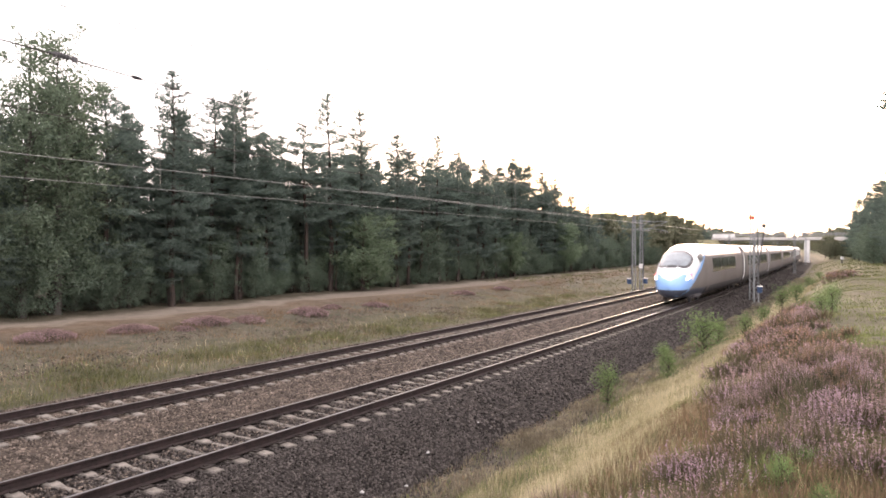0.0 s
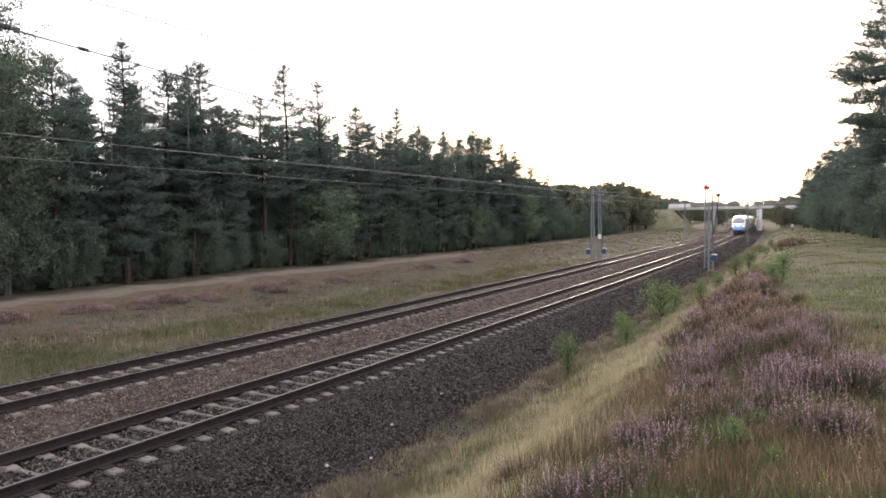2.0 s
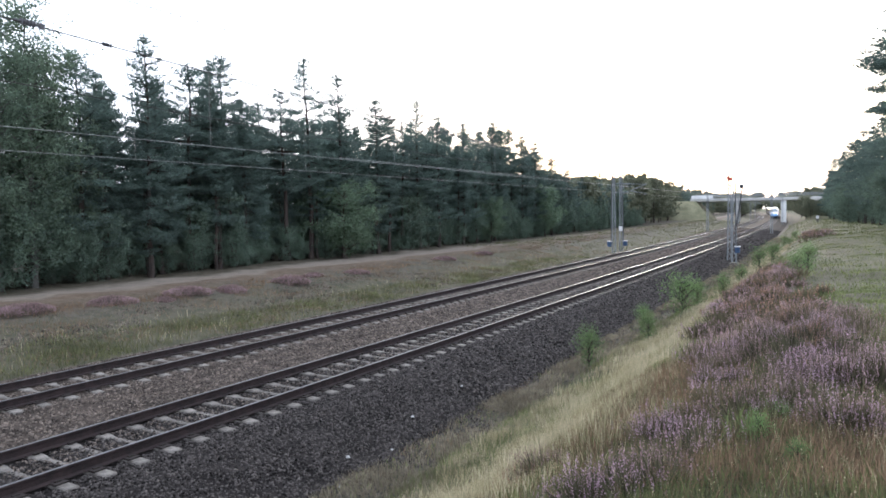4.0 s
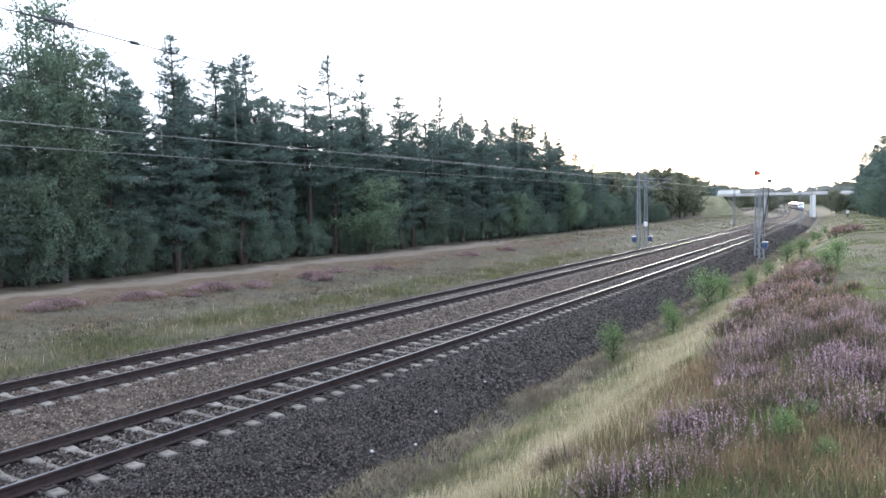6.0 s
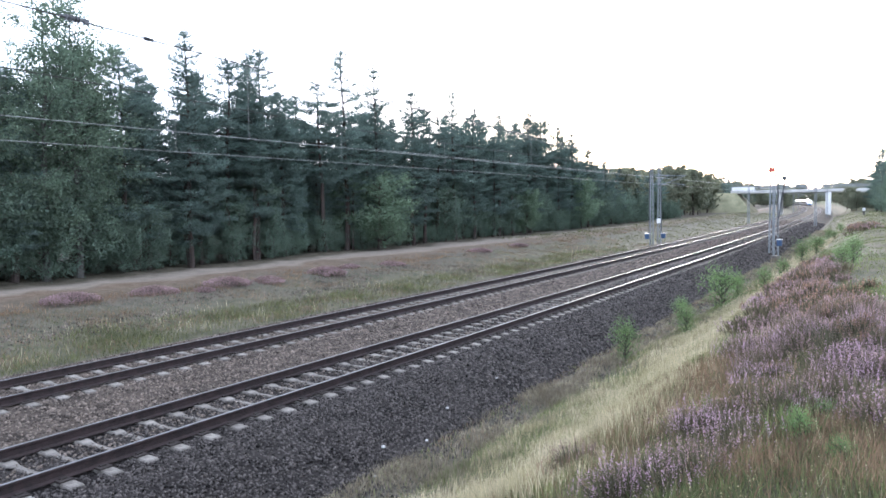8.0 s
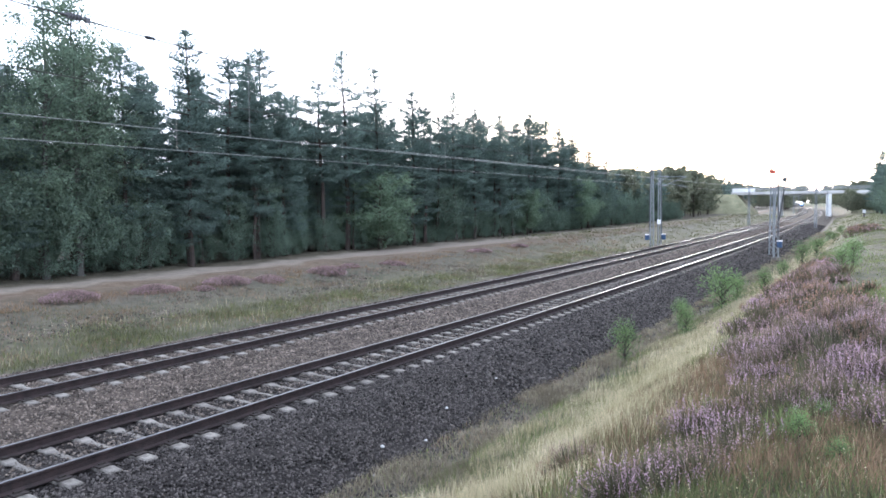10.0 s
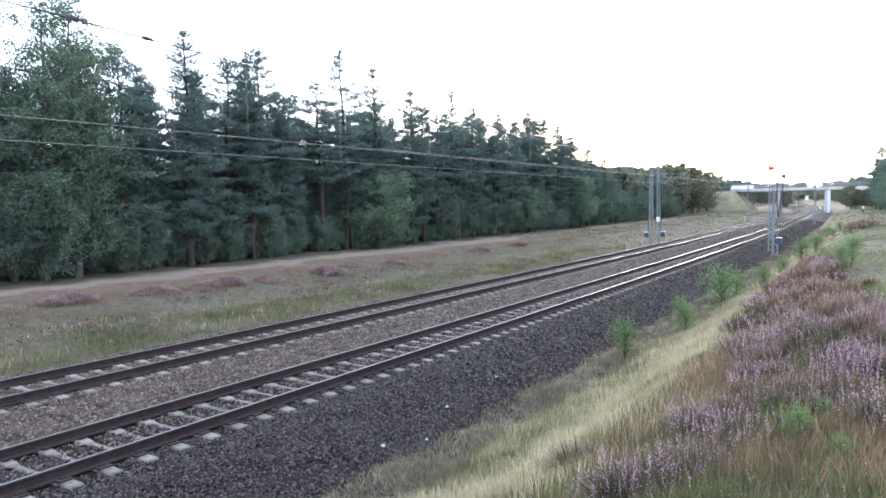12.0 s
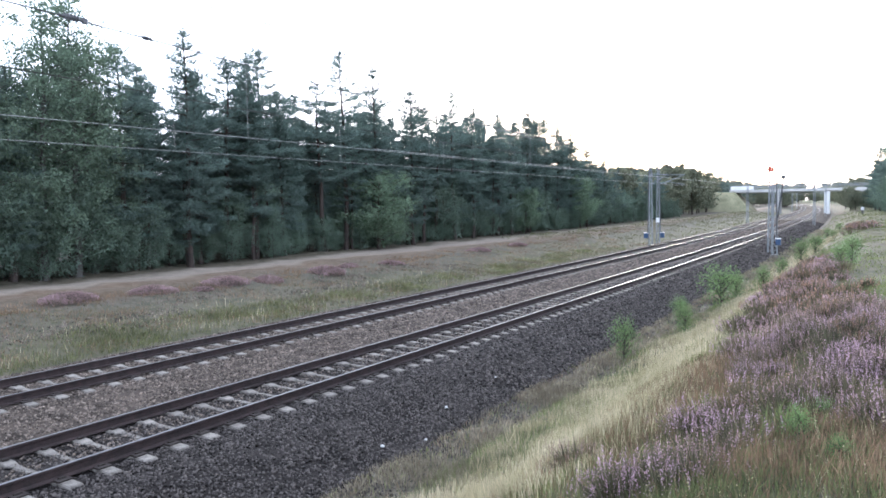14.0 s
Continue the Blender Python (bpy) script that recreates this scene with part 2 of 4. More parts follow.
def ground_material():
    m = material("heath_ground", (0.10, 0.088, 0.064), 0.95, second=(0.022, 0.024, 0.013), scale=2.6, fine=14, bump=1.0, spread=0.3)
    n, l = m.node_tree.nodes, m.node_tree.links
    b = n["Principled BSDF"]
    base = b.inputs["Base Color"].links[0].from_socket
    at = n.new("ShaderNodeAttribute")
    at.attribute_name = "across"
    wob = n.new("ShaderNodeTexNoise")
    wob.inputs["Scale"].default_value, wob.inputs["Detail"].default_value = 0.25, 6
    co = n.new("ShaderNodeTexCoord")
    l.new(co.outputs["Object"], wob.inputs["Vector"])
    add = n.new("ShaderNodeMath")
    add.operation = "MULTIPLY_ADD"
    add.inputs[1].default_value = 5.0
    l.new(wob.outputs["Fac"], add.inputs[0])
    l.new(at.outputs["Fac"], add.inputs[2])
    ramp = n.new("ShaderNodeValToRGB")
    span = n.new("ShaderNodeMapRange")
    span.inputs["From Min"].default_value, span.inputs["From Max"].default_value = -30, 30
    l.new(add.outputs[0], span.inputs["Value"])
    l.new(span.outputs[0], ramp.inputs["Fac"])
    stops = [(-30, (0.05, 0.042, 0.03)), (-18.6, (0.055, 0.045, 0.032)), (-17.3, (0.24, 0.20, 0.175)), (-15.9, (0.23, 0.19, 0.16)), (-15.2, (0.13, 0.085, 0.06)), (-13.2, (0.10, 0.07, 0.052)),
             (-11.5, (0.058, 0.052, 0.043)), (-7.5, (0.06, 0.058, 0.034)), (6.2, (0.03, 0.027, 0.022)), (7.6, (0.05, 0.042, 0.03)), (9.5, (0.10, 0.085, 0.05)), (12.5, (0.045, 0.04, 0.022)),
             (20, (0.082, 0.10, 0.038)), (30, (0.085, 0.10, 0.042))]
    e = ramp.color_ramp.elements
    while len(e) < len(stops):
        e.new(0.5)
    for el, (p, c) in zip(e, stops):
        el.position, el.color = (p + 30) / 60, (*c, 1)
    mix2 = n.new("ShaderNodeMix")
    mix2.data_type = "RGBA"
    mix2.inputs["Factor"].default_value = 0.5
    l.new(base, mix2.inputs["A"])
    l.new(ramp.outputs["Color"], mix2.inputs["B"])
    l.new(mix2.outputs["Result"], b.inputs["Base Color"])
    return m


M_GROUND = ground_material()
ground = build_ground()


def strip(name, profile, s0, s1, step, mat, label, kind="structure", category="", bumpy=0.0):
    """A strip along the line with a cross-section of (u, z) points."""
    sv = np.arange(s0, s1 + 0.01, step)
    verts, n = [], len(profile)
    rng = np.random.default_rng(5)
    for s in sv:
        for u, z in profile:
            x, y, _ = on_line(s, u)
            verts.append((float(x), float(y), z + bumpy * rng.uniform(-1, 1)))
    faces = [(i * n + j, i * n + j + 1, (i + 1) * n + j + 1, (i + 1) * n + j) for i in range(len(sv) - 1) for j in range(n - 1)]
    return tagged(indexed(name, verts, faces, mat, smooth=True), label, category, kind=kind)


def build_ballast():
    near = [(u, z) for u, z in zip(np.linspace(-0.85, 4.6, 24), np.interp(np.linspace(-0.85, 4.6, 24), [-0.85, -0.6, -0.4, 0.4, 0.6, 2.0, 3.8, 4.6], [-0.02, -0.02, -0.02, -0.02, -0.02, -0.015, -0.38, -0.7]))]
    far = [(u, z) for u, z in zip(np.linspace(-7.9, -0.85, 26), np.interp(np.linspace(-7.9, -0.85, 26), [-7.9, -7.6, -6.7, -0.85], [-0.6, -0.3, -0.015, -0.015]))]
    strip("ballast_bed", near, -40, 60, 0.3, M_BALLAST, "dark crushed stone ballast under the near track", category="ballast", bumpy=0.012)
    strip("ballast_bed", far, -40, 60, 0.3, M_BALLAST_PALE, "pale weathered stone ballast under the far track", category="ballast", bumpy=0.012)
    strip("ballast_bed", near[::4] + near[-1:], 60, 1100, 10, M_BALLAST, "dark crushed stone ballast under the near track", category="ballast")
    strip("ballast_bed", far[::4] + far[-1:], 60, 1100, 10, M_BALLAST_PALE, "pale weathered stone ballast under the far track", category="ballast")


build_ballast()

RAIL_SECTION = [(-0.075, 0.028), (-0.075, 0.04), (-0.012, 0.06), (-0.009, 0.15), (-0.036, 0.165), (-0.036, 0.194), (-0.028, 0.2),
                (0.028, 0.2), (0.036, 0.194), (0.036, 0.165), (0.009, 0.15), (0.012, 0.06), (0.075, 0.04), (0.075, 0.028)]


def build_rail(u0, parent):
    sv = np.concatenate([np.arange(-40, 80, 2.0), np.arange(80, 1100, 8.0)])
    n, verts = len(RAIL_SECTION), []
    for s in sv:
        for du, z in RAIL_SECTION:
            x, y, _ = on_line(s, u0 + du)
            verts.append((float(x), float(y), z))
    faces = [(i * n + j, i * n + (j + 1) % n, (i + 1) * n + (j + 1) % n, (i + 1) * n + j) for i in range(len(sv) - 1) for j in range(n)]
    ob = indexed("rail", verts, faces, [M_RAIL, M_RAILTOP], parent)
    for p in ob.data.polygons:
        if p.index % n in (5, 6):
            p.material_index = 1
    return ob


def sleeper_mesh():
    bm = bmesh.new()
    xs = [-1.23, -1.21, -0.95, -0.55, -0.3, 0.3, 0.55, 0.95, 1.21, 1.23]
    tops = [0.005, 0.022, 0.03, 0.026, 0.004, 0.004, 0.026, 0.03, 0.022, 0.005]
    rings = []
    for x, t in zip(xs, tops):
        w = 0.105 if abs(x) > 0.4 else 0.062
        rings.append([bm.verts.new((x, y, z)) for y, z in ((-w - 0.02, -0.18), (-w, t - 0.02), (-w + 0.018, t), (w - 0.018, t), (w, t - 0.02), (w + 0.02, -0.18))])
    for a, b in zip(rings, rings[1:]):
        for j in range(5):
            bm.faces.new((a[j], a[j + 1], b[j + 1], b[j]))
    bm.faces.new(rings[0])
    bm.faces.new(rings[-1][::-1])
    me = bpy.data.meshes.new("sleeper")
    bmesh.ops.recalc_face_normals(bm, faces=bm.faces)
    bm.to_mesh(me)
    bm.free()
    me.materials.append(M_CONCRETE)
    return me


def clip_mesh():
    bm = bmesh.new()
    for x in (-0.7525, 0.7525):
        for side in (-1, 1):
            # a wide dark plate outside each rail covers the sleeper top there
            if side * x > 0:
                box(bm, (0.15, 0.21, 0.03), (x + side * 0.15, 0, 0.034), bevel=0.004)
            box(bm, (0.07, 0.11, 0.035), (x + side * 0.115, 0, 0.05), bevel=0.01)
    me = bpy.data.meshes.new("rail_clips")
    bm.to_mesh(me)
    bm.free()
    me.materials.append(M_CLIP)
    return me


def build_tracks():
    rng = random.Random(3)
    mesh, clips = sleeper_mesh(), clip_mesh()
    flat = np.array([v.co for v in mesh.vertices])
    polys = [tuple(p.vertices) for p in mesh.polygons]
    for u0, label, phase in ((0.0, "near railway track with concrete sleepers in dark ballast", 5.525), (FAR, "far railway track with concrete sleepers in pale ballast", 5.75)):
        track = tagged(new("railway_track"), label, "track", group="railway tracks", kind="structure")
        for side in (-0.7525, 0.7525):
            build_rail(u0 + side, track)
        verts, faces = [], []
        for i in range(-20, 1000):
            s = phase + 0.6 * i
            m = along(s, u0, rng.uniform(-0.012, 0.004), rng.uniform(-0.5, 0.5))
            if -7 <= i < 143:
                ob = new("sleeper", mesh)
                ob.matrix_basis, ob.parent = m, track
                if i < 100:
                    c = new("rail_clips", clips)
                    c.parent = ob
            else:
                base = len(verts)
                verts += [m @ Vector(v) for v in flat]
                faces += [tuple(base + k for k in p) for p in polys]
        tagged(indexed("far_sleepers", verts, faces, M_CONCRETE, track), kind="stuff")


build_tracks()


# ---- trees ----
def limb_tube(path, radii, sides=6):
    """Triangulated tube through points; returns quads as (n, 4, 3)."""
    path = np.asarray(path, float)
    quads, rings = [], []
    for i, p in enumerate(path):
        d = path[min(i + 1, len(path) - 1)] - path[max(i - 1, 0)]
        d = d / (np.linalg.norm(d) + 1e-9)
        a = np.cross(d, (0.3, 1, 0.1) if abs(d[1]) < 0.9 else (1, 0, 0.1))
        a = a / np.linalg.norm(a)
        b = np.cross(d, a)
        ang = np.linspace(0, 2 * np.pi, sides, endpoint=False)
        rings.append(p + radii[i] * (np.cos(ang)[:, None] * a + np.sin(ang)[:, None] * b))
    for r, q in zip(rings, rings[1:]):
        for j in range(sides):
            quads.append((r[j], r[(j + 1) % sides], q[(j + 1) % sides], q[j]))
    return np.array(quads)


def tufts(rng, centres, blades, length, width, up=0.3, spread=1.0):
    """Clusters of thin pointed blades round each centre, drawn towards up, as triangles (n, 3, 3)."""
    n = len(centres) * blades
    c = np.repeat(centres, blades, axis=0) + rng.normal(0, length * 0.35 * spread, (n, 3))
    d = rng.normal(0, 1, (n, 3))
    d += up
    d /= np.linalg.norm(d, axis=1)[:, None]
    w = np.cross(d, rng.normal(0, 1, (n, 3)))
    w /= np.linalg.norm(w, axis=1)[:, None]
    ln = length * rng.uniform(0.6, 1.3, (n, 1))
    return np.stack([c - w * width / 2, c + w * width / 2, c + d * ln], 1)


def leaves(rng, centres, per, spread, size):
    """Small diamond leaves scattered round each centre, as quads (n, 4, 3)."""
    n = len(centres) * per
    c = np.repeat(centres, per, axis=0) + rng.normal(0, spread, (n, 3))
    d = rng.normal(0, 1, (n, 3))
    d /= np.linalg.norm(d, axis=1)[:, None]
    w = np.cross(d, rng.normal(0, 1, (n, 3)))
    w /= np.linalg.norm(w, axis=1)[:, None]
    sz = size * rng.uniform(0.6, 1.3, (n, 1))
    return np.stack([c - d * sz, c - w * sz * 0.45, c + d * sz, c + w * sz * 0.45], 1)


def pine(seed, height, clear, width, sparse=0.2, thin_top=0.0, name="pine_tree", label="tall dark green pine with a bare lower trunk", needle=0.2):
    """Whorls of near level limbs, each a flat fan of twigs with needle tufts; sparse leaves out limbs, thin_top bares the leader."""
    rng = np.random.default_rng(seed)
    tree = tagged(new(name), label, "tree", group="forest trees")
    zs = np.linspace(0, height, 9)
    bend = np.cumsum(rng.normal(0, 0.06, (9, 2)), axis=0) * (height / 12)
    r0 = 0.011 * height + 0.03
    limbs, centres, aims = [], [], []
    z = height * clear
    while z < height * 0.985:
        rel = (z - height * clear) / (height * (1 - clear))
        reach = width * min(1.0, 0.7 + 0.9 * rel) * (1 - rel ** 2.2) ** (0.8 + 0.6 * thin_top) * (1 - 0.25 * rel) + 0.2
        whorl = rng.uniform(0.75, 1.15)
        for k in range(5):
            if rng.uniform() < sparse * (1 + thin_top * rel):
                continue
            az = k * 1.257 + rng.uniform(-0.45, 0.45) + z * 2.0
            ln = reach * whorl * rng.uniform(0.5, 1.25)
            base = np.array([np.interp(z, zs, bend[:, 0]), np.interp(z, zs, bend[:, 1]), z + rng.uniform(-0.1, 0.1)])
            out = np.array([math.cos(az), math.sin(az), rng.uniform(-0.15, 0.3) + 0.55 * rel ** 2])
            across = np.array([-math.sin(az), math.cos(az), 0.0])
            tip = base + out * ln
            mid = (base + tip) / 2 + np.array([0, 0, -0.06 * ln])
            limbs.append(limb_tube([base, mid, tip], [0.016 + 0.011 * ln, 0.016, 0.006], 4))
            steps = max(2, int(ln / 0.21))
            for t in np.linspace(0.28 if ln > 0.6 else 0.1, 1.0, steps):
                p = base + (tip - base) * t + np.array([0, 0, -0.2 * ln * t * (1 - t)])
                side = 0.10 + 0.42 * ln * (1.08 - t) * rng.uniform(0.5, 1.1)
                for sign in (-1, 1):
                    twig = across * sign * side + out * side * 0.7 + np.array([0, 0, rng.uniform(-0.05, 0.16) * side])
                    for q in np.linspace(0.3, 1.0, max(1, int(side / 0.17) + 1)):
                        centres.append(p + twig * q + rng.normal(0, 0.035, 3))
                        aims.append(twig / side + [0, 0, 0.5])
        z += rng.uniform(0.34, 0.58) * (1 - 0.35 * rel)
    for k in range(5):
        centres.append((bend[-1, 0], bend[-1, 1], height * (1 - 0.014 * k)))
        aims.append((0, 0, 1.6))
    soup("trunk", limb_tube(np.column_stack([bend, zs]), np.linspace(r0, 0.02, 9), 8), 4, M_BARK, tree, "dark brown scaly pine trunk")
    tagged(soup("branchwork", np.concatenate(limbs), 4, M_BARK, tree), kind="stuff")
    soup("crown", tufts(rng, np.array(centres), 9, needle, needle * 0.21, np.repeat(np.array(aims), 9, axis=0), 0.9), 3, M_PINE, tree, "dark green needles")
    return tree


def broadleaf(seed, height, width, mat, bark, name, label, clear=0.15, leaf=0.11, per=26, limbs=26):
    rng = np.random.default_rng(seed)
    tree = tagged(new(name), label, "tree", group="forest trees")
    zs = np.linspace(0, height * 0.96, 8)
    bend = np.cumsum(rng.normal(0, 0.05, (8, 2)), axis=0) * (height / 10)
    wood, centres = [], []
    for i in range(limbs):
        rel = (i + rng.uniform(0, 1)) / limbs
        z = height * (clear + (0.95 - clear) * rel)
        ln = width * (0.4 + 0.8 * math.sin(math.pi * (0.2 + 0.75 * rel))) * rng.uniform(0.6, 1.1)
        az = i * 2.4 + rng.uniform(-0.5, 0.5)
        base = np.array([np.interp(z, zs, bend[:, 0]), np.interp(z, zs, bend[:, 1]), z])
        tip = base + np.array([math.cos(az), math.sin(az), rng.uniform(0.2, 0.8)]) * ln
        wood.append(limb_tube([base, (base + tip) / 2 + [0, 0, 0.08 * ln], tip], [0.02 + 0.012 * ln, 0.016, 0.006], 4))
        for t in np.linspace(0.3, 1.05, max(3, int(ln * 4))):
            centres.append(base + (tip - base) * t + rng.normal(0, 0.16 * ln * (1.2 - 0.6 * t), 3))
            centres.append(base + (tip - base) * t + rng.normal(0, 0.22 * ln, 3) * [1, 1, 0.7])
    soup("trunk", limb_tube(np.column_stack([bend, zs]), np.linspace(0.012 * height + 0.02, 0.015, 8), 7), 4, bark, tree)
    tagged(soup("branchwork", np.concatenate(wood), 4, bark, tree), kind="stuff")
    soup("crown", leaves(rng, np.array(centres), per, 0.17, leaf), 4, mat, tree)
    return tree


def plant(kind, s, u, height_scale, turn, wide=None, sink=0.05):
    x, y, _ = on_line(s, u)
    z = float(ground_z(s, u)) - sink
    return copy_thing(kind, pose(float(x), float(y), z, 0, 0, turn) @ Matrix.Diagonal((wide or height_scale, wide or height_scale, height_scale, 1)))


def build_forest():
    rng = random.Random(11)
    pines = [(pine(21, 12, 0.22, 1.9), 12), (pine(22, 13, 0.30, 2.2), 13), (pine(23, 12, 0.16, 1.6, 0.12), 12), (pine(24, 13.5, 0.36, 2.2, 0.3, 0.9), 13.5),
             (pine(25, 12.5, 0.22, 2.0, 0.25, 0.5), 12.5), (pine(26, 13, 0.42, 2.4, 0.35, 0.3), 13)]
    birch = broadleaf(31, 12, 1.9, M_BIRCHLEAF, M_BIRCH, "birch_tree", "slender birch with airy light green leaves", 0.08, leaf=0.065, per=40, limbs=42)
    bush = broadleaf(32, 4, 1.5, M_BUSH, M_BARK, "young_oak", "young leafy tree at the forest edge", 0.06, leaf=0.06, per=46, limbs=24)
    low = broadleaf(33, 1.4, 0.75, M_LOWBUSH, M_BARK, "leafy_bush", "low fresh green leafy bush on the bank", 0.05, leaf=0.045, per=15, limbs=22)
    far_tree = broadleaf(34, 10, 2.8, M_FARTREE_HAZED, M_BARK, "broadleaf_tree", "rounded tree in the distance, haze mixed into its leaf colour", 0.12, leaf=0.22, per=16, limbs=26)
    oak = broadleaf(35, 5.5, 1.9, M_OAKLEAF, M_BARK, "young_oak", "light green young oak at the forest edge", 0.08, leaf=0.075, per=40, limbs=30)
    edge = [(17.5, 9.4, 2), (23.2, 11.2, 0), (24.4, 10.6, 2), (27.0, 12.9, 2), (28.4, 10.6, 4), (30.8, 12.0, 1), (32.3, 12.3, 4), (33.6, 13.1, 1), (35.2, 10.5, 0),
            (38.6, 11.7, 5), (41.5, 14.2, 3), (45.2, 13.7, 4), (49.5, 12.3, 2), (51.6, 11.3, 1), (54.6, 11.0, 5), (57.5, 13.3, 3), (60.0, 12.0, 0), (63, 11.4, 1), (68.4, 10.3, 5),
            (66, 12.0, 0), (71, 11.6, 2), (74.0, 12.9, 0), (77, 12.4, 1), (80.3, 13.0, 1), (83.5, 12.3, 0), (87, 11.7, 2), (90, 10.9, 0), (93, 10.2, 1), (97, 8.6, 1), (101, 9.4, 2), (108, 7.6, 4), (120, 9.4, 4), (127, 7.4, 0), (134, 8.3, 1)]
    for s, h, i in edge:
        k, base = pines[i]
        h += 0.3
        plant(k, s, -23 + rng.uniform(-0.5, 0.5), h / base, rng.uniform(0, 360), wide=h / base * rng.uniform(0.95, 1.2))
    for s, u, h, turn in ((18.9, -23, 13.2, 40), (20.3, -22.6, 13.9, 140), (21.7, -23.5, 11.6, 250), (16.4, -23.4, 9.6, 10)):
        plant(birch, s, u, h / 12, turn, wide=1.15)
    plant(oak, 43.5, -21.6, 0.95, 70, wide=1.25)
    plant(oak, 88, -21.8, 1.1, 160)
    plant(oak, 71, -21.9, 0.8, 260)
    roof = lambda s: float(np.interp(s, [-14, 60, 85, 95, 110, 135, 150, 170], [10.4, 12.0, 12.2, 9.9, 8.3, 8.3, 9.8, 9.8]))
    s = -14.0
    while s < 170:
        for u in (-25.5, -29.5, -35):
            # from 100 m on, trees with haze in their leaf colour mix in
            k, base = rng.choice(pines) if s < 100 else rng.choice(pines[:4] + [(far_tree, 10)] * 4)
            h = roof(s) * rng.uniform(0.78, 1.1)
            plant(k, s + rng.uniform(-1.3, 1.3), u + rng.uniform(-1.2, 1.2), h / base, rng.uniform(0, 360))
        s += 2.7
    s = -8.0
    while s < 110:
        k, base = rng.choice(pines[:3])
        plant(k, s, -23.3 + rng.uniform(-0.8, 0.8), roof(s) * rng.uniform(0.55, 0.95) / base, rng.uniform(0, 360))
        s += rng.uniform(1.8, 3.6)
    for u, lo, hi in ((-26, 0.8, 1.4), (-31, 1.0, 1.6)):
        s = -14.0
        while s < 140:
            plant(bush, s + rng.uniform(-1, 1), u + rng.uniform(-1, 1), rng.uniform(lo, hi), rng.uniform(0, 360))
            s += 2.5
    s = -12.0
    while s < 150:
        plant(bush, s, rng.uniform(-24.0, -22.2), rng.choice([0.35, 0.45, 0.6, 0.8, 1.2]), rng.uniform(0, 360))
        s += rng.uniform(0.9, 1.9)
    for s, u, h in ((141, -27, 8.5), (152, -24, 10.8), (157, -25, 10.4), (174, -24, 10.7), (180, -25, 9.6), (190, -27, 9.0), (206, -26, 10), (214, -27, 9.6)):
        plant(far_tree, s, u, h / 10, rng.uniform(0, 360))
    s = 176
    while s < 460:
        for u in (-28, -36):
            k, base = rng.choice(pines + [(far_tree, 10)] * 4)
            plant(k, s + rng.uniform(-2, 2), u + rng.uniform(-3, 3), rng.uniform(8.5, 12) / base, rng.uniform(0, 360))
        s += 6
    # the wood beside the heath
    for s, u, h, i in ((38, 18.2, 15.5, 1), (50, 17.8, 14, 1), (56, 18, 12, 2), (61, 17.6, 12, 0), (66, 17.5, 11, 4), (72, 16.8, 12.5, 2), (78, 17.2, 11, 0), (58, 21, 15, 1), (72, 21, 15, 3),
                       (86, 16.6, 12, 4), (93, 16.8, 11.5, 2), (101, 16.2, 13, 0), (109, 15.8, 13, 2), (118, 15.4, 13.5, 4), (128, 15.0, 13, 1), (140, 14.4, 13.5, 0), (152, 14.2, 13, 2), (112, 18, 14, 1),
                       (124, 17, 14, 3), (165, 14.0, 13, 1), (180, 13.6, 13.5, 0), (192, 13.2, 12, 5), (206, 13.5, 11, 4), (134, 17, 13.5, 2), (146, 17, 14, 0), (172, 16.5, 13, 4)):
        k, base = pines[i]
        plant(k, s, u, h / base, rng.uniform(0, 360), wide=1.3 * h / base, sink=0.1)
    for s, u, h, i, turn in ((62, 15.6, 19.0, 5, 75), (70, 16.4, 20.0, 5, 120), (78, 16.2, 14.0, 4, 20)):
        k, base = pines[i]
        plant(k, s, u, h / base, turn, wide=1.65)
    for s in range(48, 215, 4):
        plant(bush, s, rng.uniform(13.6, 16.0) if s > 120 else rng.uniform(16.0, 18.0), rng.uniform(0.8, 1.5), rng.uniform(0, 360))
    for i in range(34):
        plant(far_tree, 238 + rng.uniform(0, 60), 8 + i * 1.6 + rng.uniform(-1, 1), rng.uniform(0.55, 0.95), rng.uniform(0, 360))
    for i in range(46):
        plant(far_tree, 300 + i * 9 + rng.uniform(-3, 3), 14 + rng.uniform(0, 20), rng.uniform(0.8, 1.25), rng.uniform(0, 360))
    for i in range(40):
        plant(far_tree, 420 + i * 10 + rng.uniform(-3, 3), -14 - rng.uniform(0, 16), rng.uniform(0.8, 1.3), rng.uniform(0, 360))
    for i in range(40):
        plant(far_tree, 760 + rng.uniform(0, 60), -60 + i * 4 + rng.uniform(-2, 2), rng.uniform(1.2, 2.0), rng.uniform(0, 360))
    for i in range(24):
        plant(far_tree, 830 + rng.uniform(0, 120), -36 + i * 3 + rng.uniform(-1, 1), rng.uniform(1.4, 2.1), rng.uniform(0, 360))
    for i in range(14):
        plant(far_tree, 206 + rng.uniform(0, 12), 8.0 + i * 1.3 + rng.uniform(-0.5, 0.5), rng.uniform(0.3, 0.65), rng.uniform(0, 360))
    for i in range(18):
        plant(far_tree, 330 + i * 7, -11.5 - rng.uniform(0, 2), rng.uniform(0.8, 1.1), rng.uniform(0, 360))
